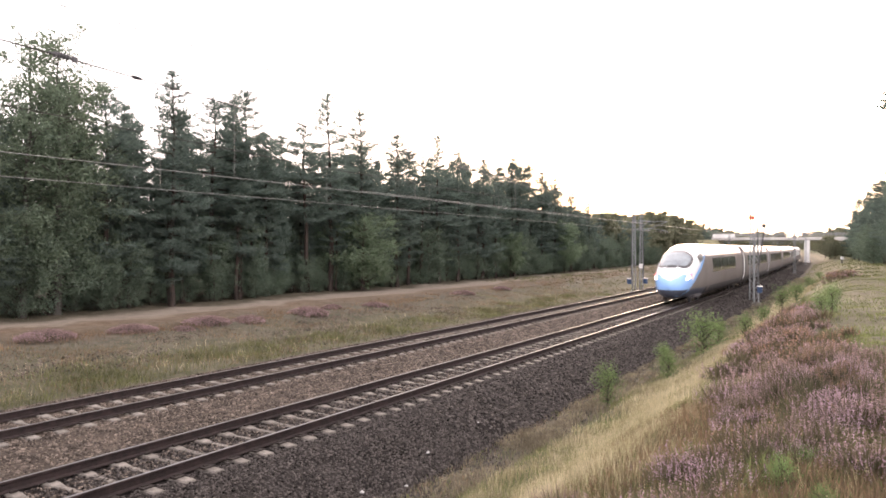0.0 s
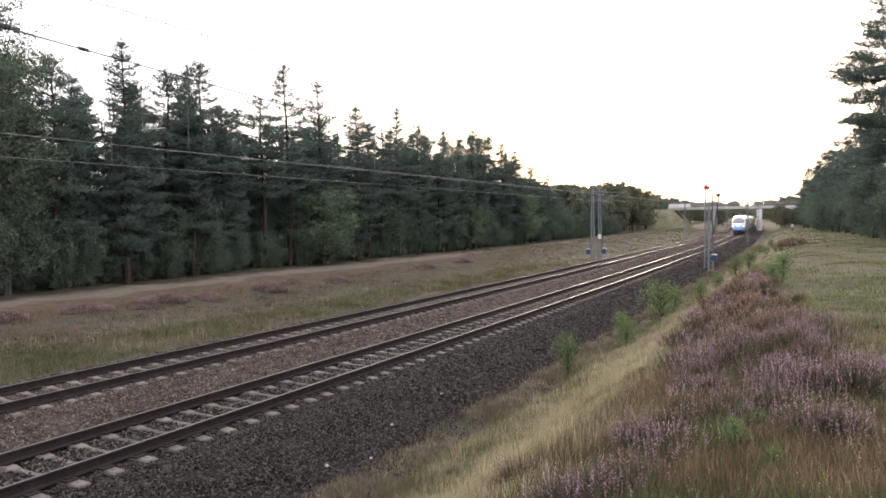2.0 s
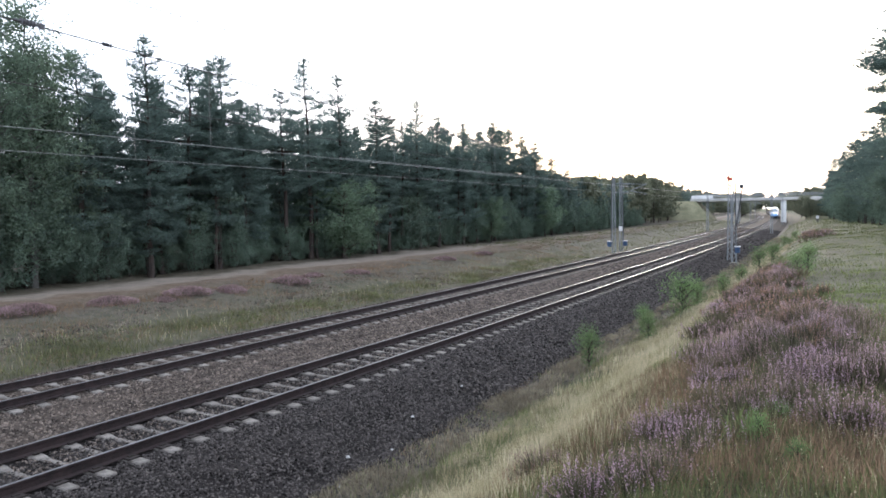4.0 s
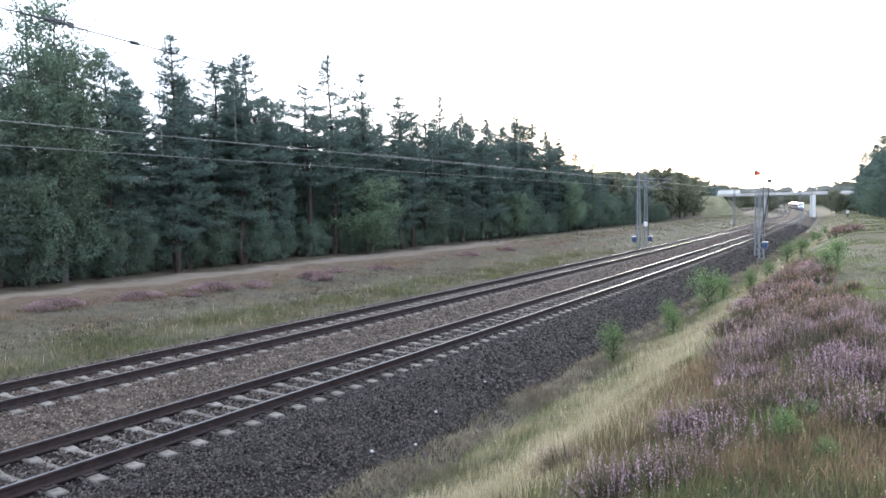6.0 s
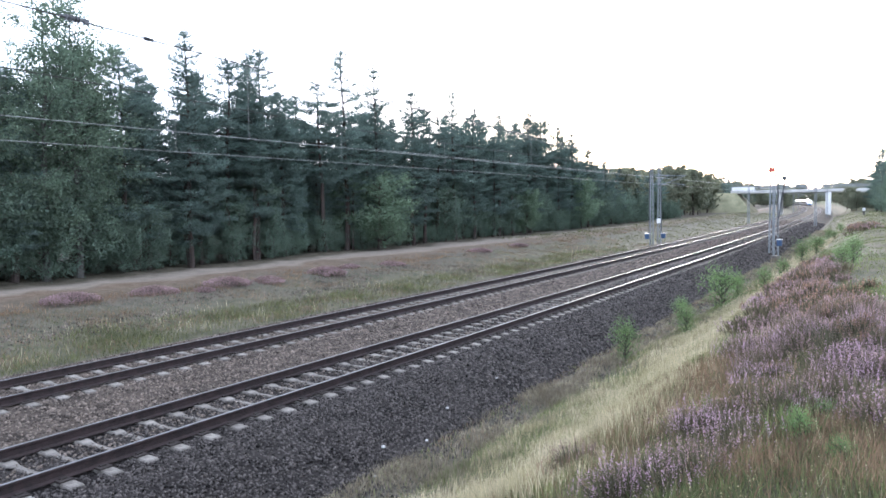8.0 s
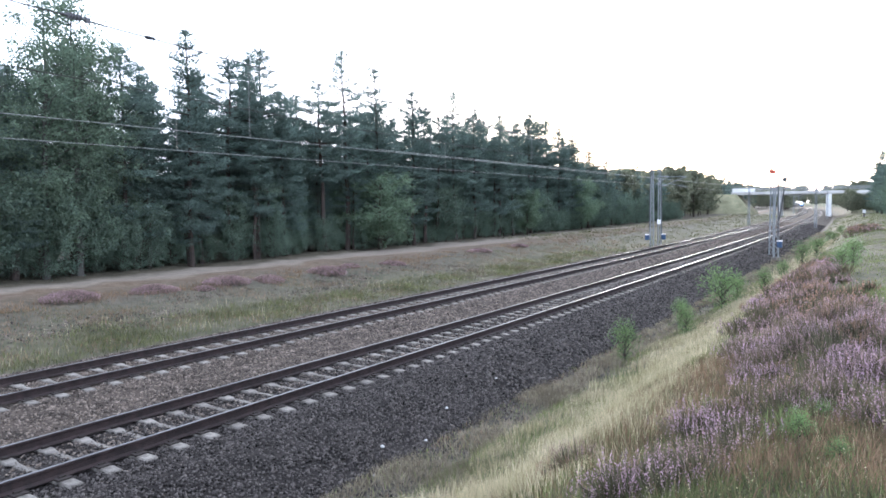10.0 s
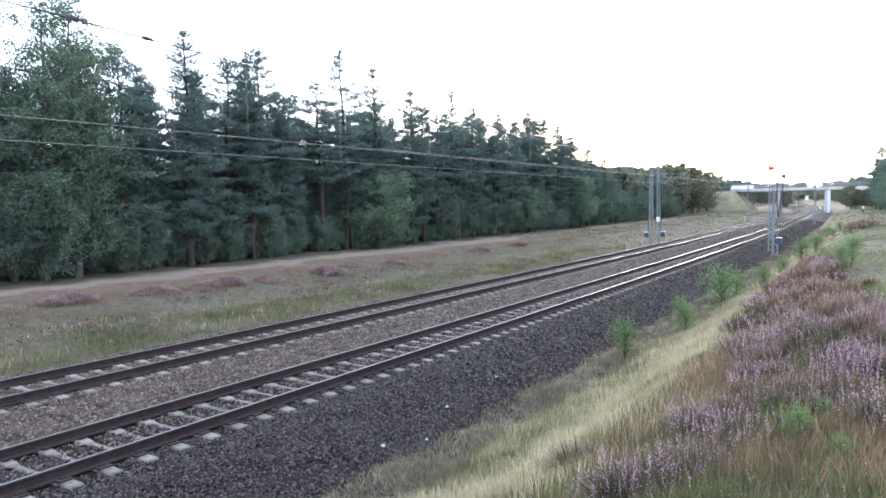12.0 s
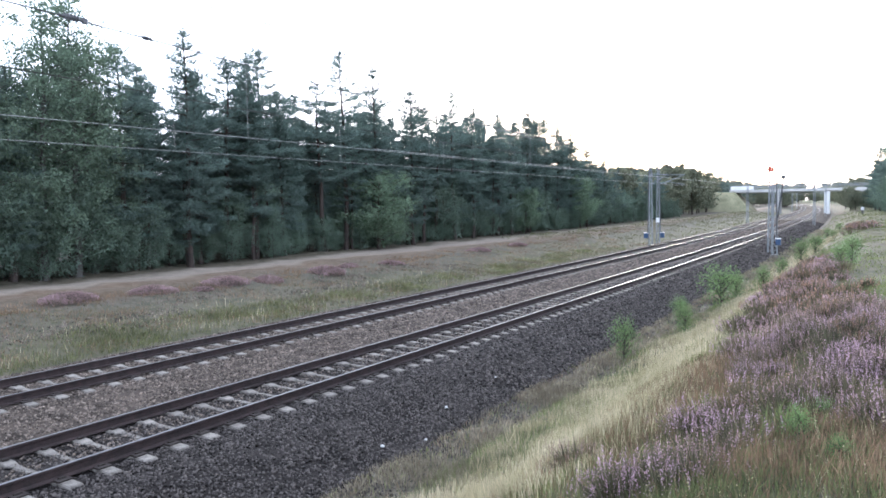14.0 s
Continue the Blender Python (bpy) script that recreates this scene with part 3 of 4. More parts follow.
    for s, u, k in ((18.6, 4.7, 0.6), (26.0, 4.4, 0.45), (28.5, 5.3, 0.85), (30.0, 5.6, 0.6), (41.5, 6.9, 0.7), (44, 7.4, 0.6), (23.0, 9.5, 0.42), (25.5, 9.7, 0.5), (5.9, 10.1, 0.17), (6.7, 10.2, 0.13), (5.4, 10.4, 0.12), (21.5, 5.6, 0.5), (33, 6.2, 0.55), (36, 6.6, 0.5), (60, 6.6, 0.45), (68, 7.2, 0.4), (78, 6.4, 0.5), (85, 7.2, 0.45)):
        plant(low, s, u, k * 1.15, rng.uniform(0, 360), wide=k * rng.uniform(0.7, 1.0))
    for kind in [k for k, _ in pines] + [birch, bush, oak, low, far_tree]:
        for o in [*kind.children, kind]:
            bpy.data.objects.remove(o)


build_forest()


# ---- bridge ----
def build_bridge():
    bridge = tagged(new("road_bridge"), "pale concrete road bridge over the railway", "bridge", kind="structure")
    bridge.matrix_basis = along(228, 0, 0)
    bm = bmesh.new()
    box(bm, (44, 10, 0.75), (0, 0, 6.3), bevel=0.05)
    part("deck", bm, M_CONC_WALL, bridge)
    for y in (-5.1, 5.1):
        bm = bmesh.new()
        box(bm, (44, 0.25, 0.75), (0, y, 6.45), bevel=0.03)
        part("edge_beam", bm, M_CONC_WALL, bridge)
        bm = bmesh.new()
        for x in range(-22, 23, 2):
            rod(bm, (x, y, 7.0), (x, y, 8.0), 0.04)
        for z in (7.35, 7.7, 8.0):
            rod(bm, (-22, y, z), (22, y, z), 0.035)
        part("railing", bm, M_STEEL, bridge)
    bm = bmesh.new()
    box(bm, (6.0, 0.12, 1.1), (-18.6, -5.3, 7.2), bevel=0.03)
    part("screen", bm, M_CONC_PALE, bridge, "pale solid parapet screen")
    for x, y in ((-9.2, -4), (-9.2, 0.5), (-9.2, 4.5)):
        bm = bmesh.new()
        box(bm, (0.8, 0.8, 6.4), (x, y, 2.75), bevel=0.08)
        part("pier", bm, M_CONC_WALL, bridge)
    bm = bmesh.new()
    box(bm, (1.35, 9.8, 6.5), (2.9, 0, 2.7), bevel=0.08)
    part("pier", bm, M_CONC_PALE, bridge, "white concrete wall pier")
    for x in (-21.6, 11.5):
        bm = bmesh.new()
        box(bm, (1.2, 10.5, 6.6), (x, 0, 2.6), bevel=0.05)
        part("abutment", bm, M_CONC_WALL, bridge)
    # the road's banks on both sides
    for side, x0, name in ((-1, -20.5, "road_embankment"), (1, 12.5, "road_embankment")):
        verts = []
        for k, (dx, zt) in enumerate(((-5.5, 0.3), (0, 6.2), (160, 6.2))):
            for y, z in ((-15, -0.5), (-5.2, zt), (5.2, zt), (15, -0.5)):
                verts.append((x0 + side * dx, y, z))
        faces = [(i * 4 + j, i * 4 + j + 1, (i + 1) * 4 + j + 1, (i + 1) * 4 + j) for i in range(2) for j in range(3)]
        ob = indexed(name, verts, faces, M_BANK)
        ob.matrix_basis = along(228, 0, 0)
        tagged(ob, "grassy road embankment leading onto the bridge", "embankment", kind="structure")


build_bridge()


# ---- overhead line ----
def mast(height, s, u, box_side, label, sign=False, top=False, arm=0.0, strut=False):
    post = tagged(new("catenary_mast"), label, "mast", group="catenary masts")
    z0 = min(float(ground_z(s, u)), -0.25) if abs(u + 2) < 6.2 else float(ground_z(s, u))
    post.matrix_basis = along(s, u, z0)
    h = height - z0
    for side in (-1, 1):
        bm = bmesh.new()
        rod(bm, (side * 0.15, 0, 0.1), (side * 0.085, 0, h), 0.055, 0.045, 6)
        part("leg", bm, M_STEEL, post)
    bm = bmesh.new()
    n = int(h / 0.45)
    for i in range(n):
        za, zb = 0.3 + i * (h - 0.5) / n, 0.3 + (i + 1) * (h - 0.5) / n
        wa, wb = 0.15 - 0.065 * za / h, 0.15 - 0.065 * zb / h
        k = 1 if i % 2 else -1
        rod(bm, (k * wa, 0, za), (-k * wb, 0, zb), 0.026, sides=5)
    part("lacing", bm, M_STEEL, post)
    bm = bmesh.new()
    box(bm, (0.6, 0.6, 0.45), (0, 0, 0.0), bevel=0.03)
    part("footing", bm, M_CONCRETE, post, "concrete footing")
    if box_side:
        bm = bmesh.new()
        box(bm, (0.34, 0.28, 0.45), (box_side * 0.40, -0.05, 1.15), bevel=0.03)
        case = part("switch_box", bm, M_BLUE, post, "blue switch box")
        bm = bmesh.new()
        box(bm, (0.38, 0.32, 0.05), (box_side * 0.40, -0.05, 1.40), bevel=0.01)
        part("lid", bm, M_WHITE, case, "white lid")
        bm = bmesh.new()
        rod(bm, (box_side * 0.24, -0.08, 1.3), (box_side * 0.14, -0.08, h - 0.6), 0.03, sides=6)
        part("drive_rod", bm, M_DARKSTEEL, post)
    if sign:
        bm = bmesh.new()
        box(bm, (0.34, 0.03, 0.42), (0, -0.16, 2.55), bevel=0.008)
        part("sign", bm, M_WHITE, post, "small white sign plate")
    if top:
        bm = bmesh.new()
        for x in (-0.13, 0.0, 0.13):
            rod(bm, (x, 0, h - 0.05), (x, 0, h + 0.32), 0.07, 0.05)
        box(bm, (0.5, 0.12, 0.1), (0, 0, h + 0.1))
        part("insulators", bm, M_RED, post, "red-brown insulators")
        bm = bmesh.new()
        rod(bm, (-0.1, 0, h - 0.1), (-0.1, 0, h + 1.35), 0.045, 0.025, 6)
        part("spire", bm, M_DARKSTEEL, post, "thin dark top pole")
    if arm:
        bm = bmesh.new()
        rod(bm, (0, 0, 5.3 - z0), (arm, 0, 6.2 - z0), 0.03)
        rod(bm, (0, 0, 6.25 - z0), (arm, 0, 6.2 - z0), 0.025)
        rod(bm, (arm * 0.35, 0, 5.6 - z0), (arm, 0, 5.3 - z0), 0.025)
        part("cantilever", bm, M_STEEL, post)
    if strut:
        bm = bmesh.new()
        rod(bm, (0.16, 0, 2.9), (0.55, 0, h - 0.6), 0.05, sides=6)
        box(bm, (0.3, 0.1, 0.28), (0.5, 0, h - 0.5), bevel=0.02)
        part("side_strut", bm, M_DARKSTEEL, post)
    return post


def wire(name, pts, r, label, group="overhead wires", mat=M_WIRE):
    """A thin round wire through (s, u, z) points."""
    pts = np.array(pts, float)
    ss = np.concatenate([np.arange(pts[0, 0], min(40, pts[-1, 0]), 1.0), np.arange(40, pts[-1, 0], 4.0), [pts[-1, 0]]]) if pts[0, 0] < 40 else np.linspace(pts[0, 0], pts[-1, 0], 40)
    x, y, _ = on_line(ss, np.interp(ss, pts[:, 0], pts[:, 1]))
    path = np.column_stack([x, y, np.interp(ss, pts[:, 0], pts[:, 2])])
    return tagged(soup(name, limb_tube(path, np.full(len(path), r), 5), 4, mat), label, "wire", group=group)


def sag(s0, z0, s1, z1, dip, u, n=9):
    return [(s0 + (s1 - s0) * t, u, z0 + (z1 - z0) * t - 4 * dip * t * (1 - t)) for t in np.linspace(0, 1, n)]


def build_overhead():
    mast(7.5, 65.5, -7.2, -1, "grey lattice mast with a blue switch box", arm=1.5)
    mast(7.2, 67.8, -7.1, 1, "grey lattice mast with a white sign and a switch box", sign=True, arm=2.4)
    mast(6.0, 60.0, 3.3, 0, "grey lattice mast with red-brown insulators", top=True, arm=-3.2)
    mast(5.9, 57.0, 3.95, 0.6, "grey lattice mast with a blue switch box and a strut", strut=True)
    for s in (130, 196, 262, 330):
        mast(7.3, s, -7.2, 0, "slender grey lattice mast beside the track", arm=2.4)
    for s in (124, 190, 258, 326):
        mast(7.3, s, 3.0, 0, "slender grey lattice mast beside the track", arm=-2.9)
    near = [(-6, 0, 7.25), (6, 0, 6.73), (12.5, 0, 6.43), (19.5, 0, 6.22), (26, 0, 6.06), (35, 0, 5.98), (48, 0, 6.05), (60, 0, 6.3)]
    far = [(-6, FAR, 7.1), (9, FAR, 6.70), (18.5, FAR, 6.40), (28, FAR, 6.28), (38, FAR, 6.28), (50, FAR, 6.42), (66, FAR, 6.8)]
    spans_near, spans_far = list(near), list(far)
    for a, b in ((60, 124), (124, 190), (190, 258), (258, 326)):
        spans_near += sag(a, 6.3, b, 6.3, 0.45, 0)[1:]
    for a, b in ((66, 130), (130, 196), (196, 262), (262, 330)):
        spans_far += sag(a, 6.8, b, 6.8, 0.45, FAR)[1:]
    wire("messenger_wire", spans_near, 0.012, "dark stranded messenger wire over the near track", mat=M_STRAND)
    wire("messenger_wire", spans_far, 0.010, "stranded messenger wire over the far track", mat=M_STRAND)
    wire("contact_wire", [(-6, 0.1, 5.16), (30, -0.1, 5.12), (60, 0.2, 5.15), (330, 0, 5.15)], 0.005, "taut contact wire over the near track")
    wire("contact_wire", [(-6, FAR, 5.27), (66, FAR - 0.2, 5.22), (330, FAR, 5.22)], 0.0058, "taut contact wire over the far track")
    wire("messenger_wire", [(20, FAR + 0.25, 5.75), (66, FAR + 0.5, 5.7), (130, FAR + 0.5, 5.7)], 0.007, "thin auxiliary wire over the far track")
    for drop in (0.0, 0.16):
        wire("feeder_wire", [(-6, -7.9, 11.3 - drop), (12, -7.9, 9.9 - drop), (27.2, -7.9, 8.55 - drop), (34.2, -7.9, 8.15 - drop), (45, -7.8, 7.73 - drop), (65.5, -7.3, 7.5 - drop)], 0.009, "pale twin feeder wire along the mast tops")
    wire("feeder_wire", [(-6, 3.3, 6.45), (5, 3.3, 6.34), (30, 3.3, 6.05), (60, 3.3, 6.3)], 0.006, "thin feeder wire above the near masts", mat=M_STRAND)
    wire("feeder_wire", sag(60, 5.9, 124, 7.2, 0.5, 3.2), 0.008, "thin feeder wire along the masts")
    rng = random.Random(4)
    for u, contact, pts, first in ((0.0, 5.15, spans_near, 10.0), (FAR, 5.25, spans_far, 12.0)):
        p = np.array(pts)
        for s in np.arange(first, 60, 6.5):
            z = float(np.interp(s, p[:, 0], p[:, 2]))
            x, y, _ = on_line(s, u)
            bm = bmesh.new()
            rod(bm, (0, 0, contact), (0, 0, z), 0.004, sides=4)
            ob = part("dropper", bm, M_WIRE)
            ob.matrix_basis = pose(float(x), float(y), 0)
            tagged(ob, "thin wire dropper between the overhead wires", "dropper", group="wire droppers")
    ins = tagged(new("line_insulator"), "dark insulator clamped into the messenger wire", "insulator", group="line insulators")
    bm = bmesh.new()
    for k in range(5):
        rod(bm, (0, -0.1 + k * 0.05, 0), (0, -0.07 + k * 0.05, 0), 0.05, 0.035, 10)
    rod(bm, (0, -0.2, 0), (0, 0.2, 0), 0.02)
    part("body", bm, M_DARKSTEEL, ins)
    bm = bmesh.new()
    box(bm, (0.05, 0.09, 0.09), (0, 0.22, 0), bevel=0.01)
    part("clamp", bm, M_DARKSTEEL, ins)
    ins.matrix_basis = along(6.5, 0, 6.72) @ pose(0, 0, 0, -3)
    copy_thing(ins, along(7.8, 0, 6.65) @ pose(0, 0, 0, -3) @ Matrix.Diagonal((0.7, 0.45, 0.7, 1)))


build_overhead()


def build_marker():
    post = tagged(new("marker_post"), "small post with a white top on the heath", "post")
    post.matrix_basis = along(150, 9.7, float(ground_z(150, 9.7)))
    bm = bmesh.new()
    box(bm, (0.28, 0.25, 0.75), (0, 0, 0.37), bevel=0.03)
    part("shaft", bm, M_DARKSTEEL, post, "dark shaft")
    bm = bmesh.new()
    box(bm, (0.5, 0.35, 0.55), (0, 0, 1.0), bevel=0.06)
    part("head", bm, M_WHITE, post, "white head")


build_marker()


# ---- grass, heather and loose stones ----
def spread_points(rng, n, s0, s1, u0, u1, keep=None, near=0.0):
    """Random (s, u) in a rectangle, denser towards s0 when near is over 0, kept where keep() is above chance."""
    t = rng.uniform(0, 1, n)
    s = s0 + (s1 - s0) * t ** (1 + near)
    u = rng.uniform(u0, u1, n)
    if keep is not None:
        ok = keep(s, u) > rng.uniform(0, 1, n)
        s, u = s[ok], u[ok]
    return s, u


def blades(rng, s, u, height, width, lean=0.35, sink=0.02, base=0.0):
    """Bent kite-shaped blades, (n, 4, 3)."""
    n = len(s)
    x, y, _ = on_line(s, u)
    root = np.column_stack([x, y, ground_z(s, u) - sink + base])
    h = height * rng.uniform(0.55, 1.2, (n, 1)) if np.isscalar(height) else (height * rng.uniform(0.7, 1.15, n))[:, None]
    az = rng.uniform(0, 2 * np.pi, n)
    out = np.column_stack([np.cos(az), np.sin(az), np.zeros(n)])
    bend = h * rng.uniform(0.05, 1, (n, 1)) * lean
    face = rng.uniform(0, 2 * np.pi, n)
    w = np.column_stack([np.cos(face), np.sin(face), np.zeros(n)]) * width * rng.uniform(0.6, 1.3, (n, 1))
    up = np.array([0, 0, 1.0])
    mid = root + up * h * 0.55 + out * bend * 0.35
    tip = root + up * h + out * bend
    return np.stack([root, mid - w, tip, mid + w], 1)


def spikes(rng, tips, per, length, size):
    """Small flower flecks stacked down a stem below each tip."""
    n = len(tips)
    k = np.tile(np.linspace(0, 1, per), n)[:, None]
    c = np.repeat(tips, per, axis=0) - np.array([0, 0, 1.0]) * k * length + rng.normal(0, size * 0.5, (n * per, 3))
    d = rng.normal(0, 1, (n * per, 3)) * [0.6, 0.6, 1]
    d /= np.linalg.norm(d, axis=1)[:, None]
    w = np.cross(d, rng.normal(0, 1, (n * per, 3)))
    w /= np.linalg.norm(w, axis=1)[:, None]
    sz = size * rng.uniform(0.7, 1.4, (n * per, 1))
    return np.stack([c - d * sz, c - w * sz * 0.6, c + d * sz, c + w * sz * 0.6], 1)


def patch(s, u, cs, cu, rs, ru):
    return np.clip(1.6 - 1.6 * np.hypot((s - cs) / rs, (u - cu) / ru), 0, 1)


def heather_cover(s, u):
    lo = np.interp(s, [7.1, 8.0, 9, 13, 18, 24, 30, 33], [9.6, 9.2, 9.0, 8.7, 7.8, 7.3, 7.7, 8.6]) + 0.7 * (lattice(s * 0.9, u * 0.3, 21) - 0.5)
    hi = np.interp(s, [7.1, 8.0, 9, 13, 18, 24, 30, 33], [10.5, 10.9, 10.9, 10.6, 10.0, 9.4, 8.9, 8.7]) + 0.7 * (lattice(s * 0.8, u * 0.3, 22) - 0.5)
    main = np.clip((u - lo + 0.25) / 0.9, 0, 1) * np.clip((hi + 0.2 - u) / 0.7, 0, 1) * np.clip(3.0 * lattice(s * 0.9, u * 1.2, 44) - 0.7, 0.08, 1) * ((s > 7.1) & (s < 33))
    near = sum(0.6 * patch(s, u, *c) for c in ((4.75, 8.0, 0.4, 0.35), (4.55, 8.8, 0.35, 0.4), (4.9, 9.3, 0.45, 0.45), (5.9, 9.5, 0.45, 0.4), (6.9, 9.6, 0.5, 0.7), (6.7, 7.9, 0.25, 0.2), (7.2, 10.2, 0.3, 0.3), (6.4, 10.7, 0.3, 0.3), (67, 9.2, 10, 1.6)))
    return np.clip(main + near, 0, 1)


def straw_cover(s, u):
    lo = 5.0 + 0.9 * (lattice(s * 0.6, u * 0.0, 4) - 0.5)
    hi = np.interp(s, [3, 5, 6.5, 9, 14, 40], [7.4, 7.9, 8.6, 8.7, 8.0, 7.4])
    body = np.clip((u - lo) / 0.5, 0, 1) * np.clip((hi - u) / 0.8 + 0.3, 0, 1)
    return body * np.interp(u, [5.0, 6.6, 8.5], [0.6, 0.85, 0.6]) * (0.25 + 0.88 * np.clip(1.6 * lattice(s * 1.3, u * 1.3, 5) - 0.2, 0, 1)) * (1 - 0.8 * np.clip(heather_cover(s, u), 0, 1))


def build_undergrowth():
    rng = np.random.default_rng(8)
    parts = []
    for n, s0, s1, w in ((62000, 3.5, 14, 0.003), (36000, 14, 30, 0.006), (18000, 30, 70, 0.013), (9000, -8, 3.5, 0.006)):
        s, u = spread_points(rng, n, s0, s1, 4.6, 9.8, straw_cover)
        tall = (0.14 + 0.26 * lattice(s * 2.2, u * 2.2, 41)) * np.interp(u, [5.0, 6.6], [0.75, 1.0])
        parts.append(blades(rng, s, u, tall, w * 0.85, 0.45))
        heads = parts[-1][:, 2][::3]
        parts.append(spikes(rng, heads, 3, 0.07, w * 2.0))
    s, u = spread_points(rng, 5000, 3.8, 13, 8.3, 12.2, lambda a, b: 0.12 + 0.7 * lattice(a * 0.8, b * 0.8, 30))
    b = blades(rng, s, u, 0.22, 0.0014, 0.5)
    parts += [b, spikes(rng, b[:, 2][::2], 3, 0.05, 0.006)]
    s, u = spread_points(rng, 2500, 5, 60, -11, -7.8, lambda a, b: lattice(a * 0.5, b * 0.8, 31))
    parts.append(blades(rng, s, u, 0.32, 0.006, 0.4))
    tagged(soup("dry_grass", np.concatenate(parts), 4, M_STRAW), "tall straw-coloured dry grass on the bank", "grass", kind="stuff")
    parts = []
    # short green turf over the heath and the bank
    clumpy = lambda a, b: 0.2 + 0.8 * np.clip((lattice(a * 0.45, b * 0.7, 6) - 0.4) * 3, 0, 1) * np.clip(1.7 * lattice(a * 1.7, b * 1.7, 42), 0, 1)
    for n, s0, s1, u0, u1, h, w, f in ((24000, -8, 3, 4.5, 15, 0.13, 0.006, 0.0), (40000, 3, 13, 6.5, 12.2, 0.14, 0.0030, 0.2), (26000, 3, 8.5, 7.0, 11.5, 0.16, 0.0024, 0.0), (100000, 12, 60, 7.5, 17, 0.10, 0.008, 0.6), (110000, 4, 40, 4.9, 8.4, 0.19, 0.003, 0.4), (5000, 4, 60, 3.75, 5.2, 0.14, 0.005, 0.5),
                                       (34000, 60, 200, 4.5, 18, 0.16, 0.02, 0.3)):
        s, u = spread_points(rng, n, s0, s1, u0, u1, clumpy, f)
        parts.append(blades(rng, s, u, h, w, 0.7))
    s, u = spread_points(rng, 2500, 4.5, 9, 9.0, 10.7, lambda a, b: patch(a, b, 6.2, 10.0, 0.6, 0.3) + patch(a, b, 7.1, 10.0, 0.3, 0.25) + patch(a, b, 7.6, 9.0, 0.3, 0.3))
    parts.append(blades(rng, s, u, 0.26, 0.006, 0.8))
    tagged(soup("green_grass", np.concatenate(parts), 4, M_GREEN), "short yellow-green grass on the heath and bank", "grass", kind="stuff")
    parts = []
    for n, s0, s1, u0, u1, h, w, f in ((40000, 4, 60, -10.4, -7.6, 0.26, 0.007, 0.2), (30000, 4, 60, -14, -9, 0.10, 0.006, 0.0), (30000, 60, 220, -20, -7.8, 0.25, 0.02, 0.0), (60000, 3, 13, 7.0, 12.2, 0.16, 0.003, 0.2), (60000, 3, 8.5, 7.0, 11.5, 0.12, 0.003, 0.0)):
        s, u = spread_points(rng, n, s0, s1, u0, u1, clumpy, f)
        parts.append(blades(rng, s, u, h, w, 0.7))
    tagged(soup("verge_grass", np.concatenate(parts), 4, M_VERGE), "dull green patchy grass on verge and heath", "grass", kind="stuff")
    parts = []
    for n, s0, s1, u0, u1, h, w in ((50000, 4, 70, -14.8, -8.0, 0.16, 0.006), (12000, 4, 90, -15.6, -13.4, 0.18, 0.011), (80000, 3, 13, 7.0, 12.2, 0.18, 0.003), (60000, 3, 8.5, 7.0, 11.5, 0.10, 0.003), (8000, 3.5, 40, 3.7, 5.4, 0.14, 0.004)):
        s, u = spread_points(rng, n, s0, s1, u0, u1, lambda a, b: 0.12 + np.clip((lattice(a * 0.7, b * 0.9, 9) - 0.42) * 3, 0, 0.88), 0.3)
        parts.append(blades(rng, s, u, h, w, 0.6))
    tagged(soup("brown_weeds", np.concatenate(parts), 4, M_WEED), "brown and russet withered weeds", "weeds", kind="stuff")
    parts = []
    for n, s0, s1, u0, u1, h, w in ((120000, 3.5, 40, 3.2, 5.7, 0.17, 0.004), (20000, 40, 110, 3.2, 5.6, 0.2, 0.012), (14000, 4, 60, -13.5, -8.2, 0.13, 0.005)):
        s, u = spread_points(rng, n, s0, s1, u0, u1, lambda a, b: np.clip((lattice(a * 1.2, b * 1.6, 43) - 0.3) * 2.2, 0.03, 1) * np.clip((np.abs(b) - 3.3) / 0.7, 0, 1), 0.4)
        parts.append(blades(rng, s, u, h, w, 1.0))
    tagged(soup("grey_weeds", np.concatenate(parts), 4, M_GREYWEED), "grey dry weeds on the foot of the bank", "weeds", kind="stuff")
    build_heather(rng)


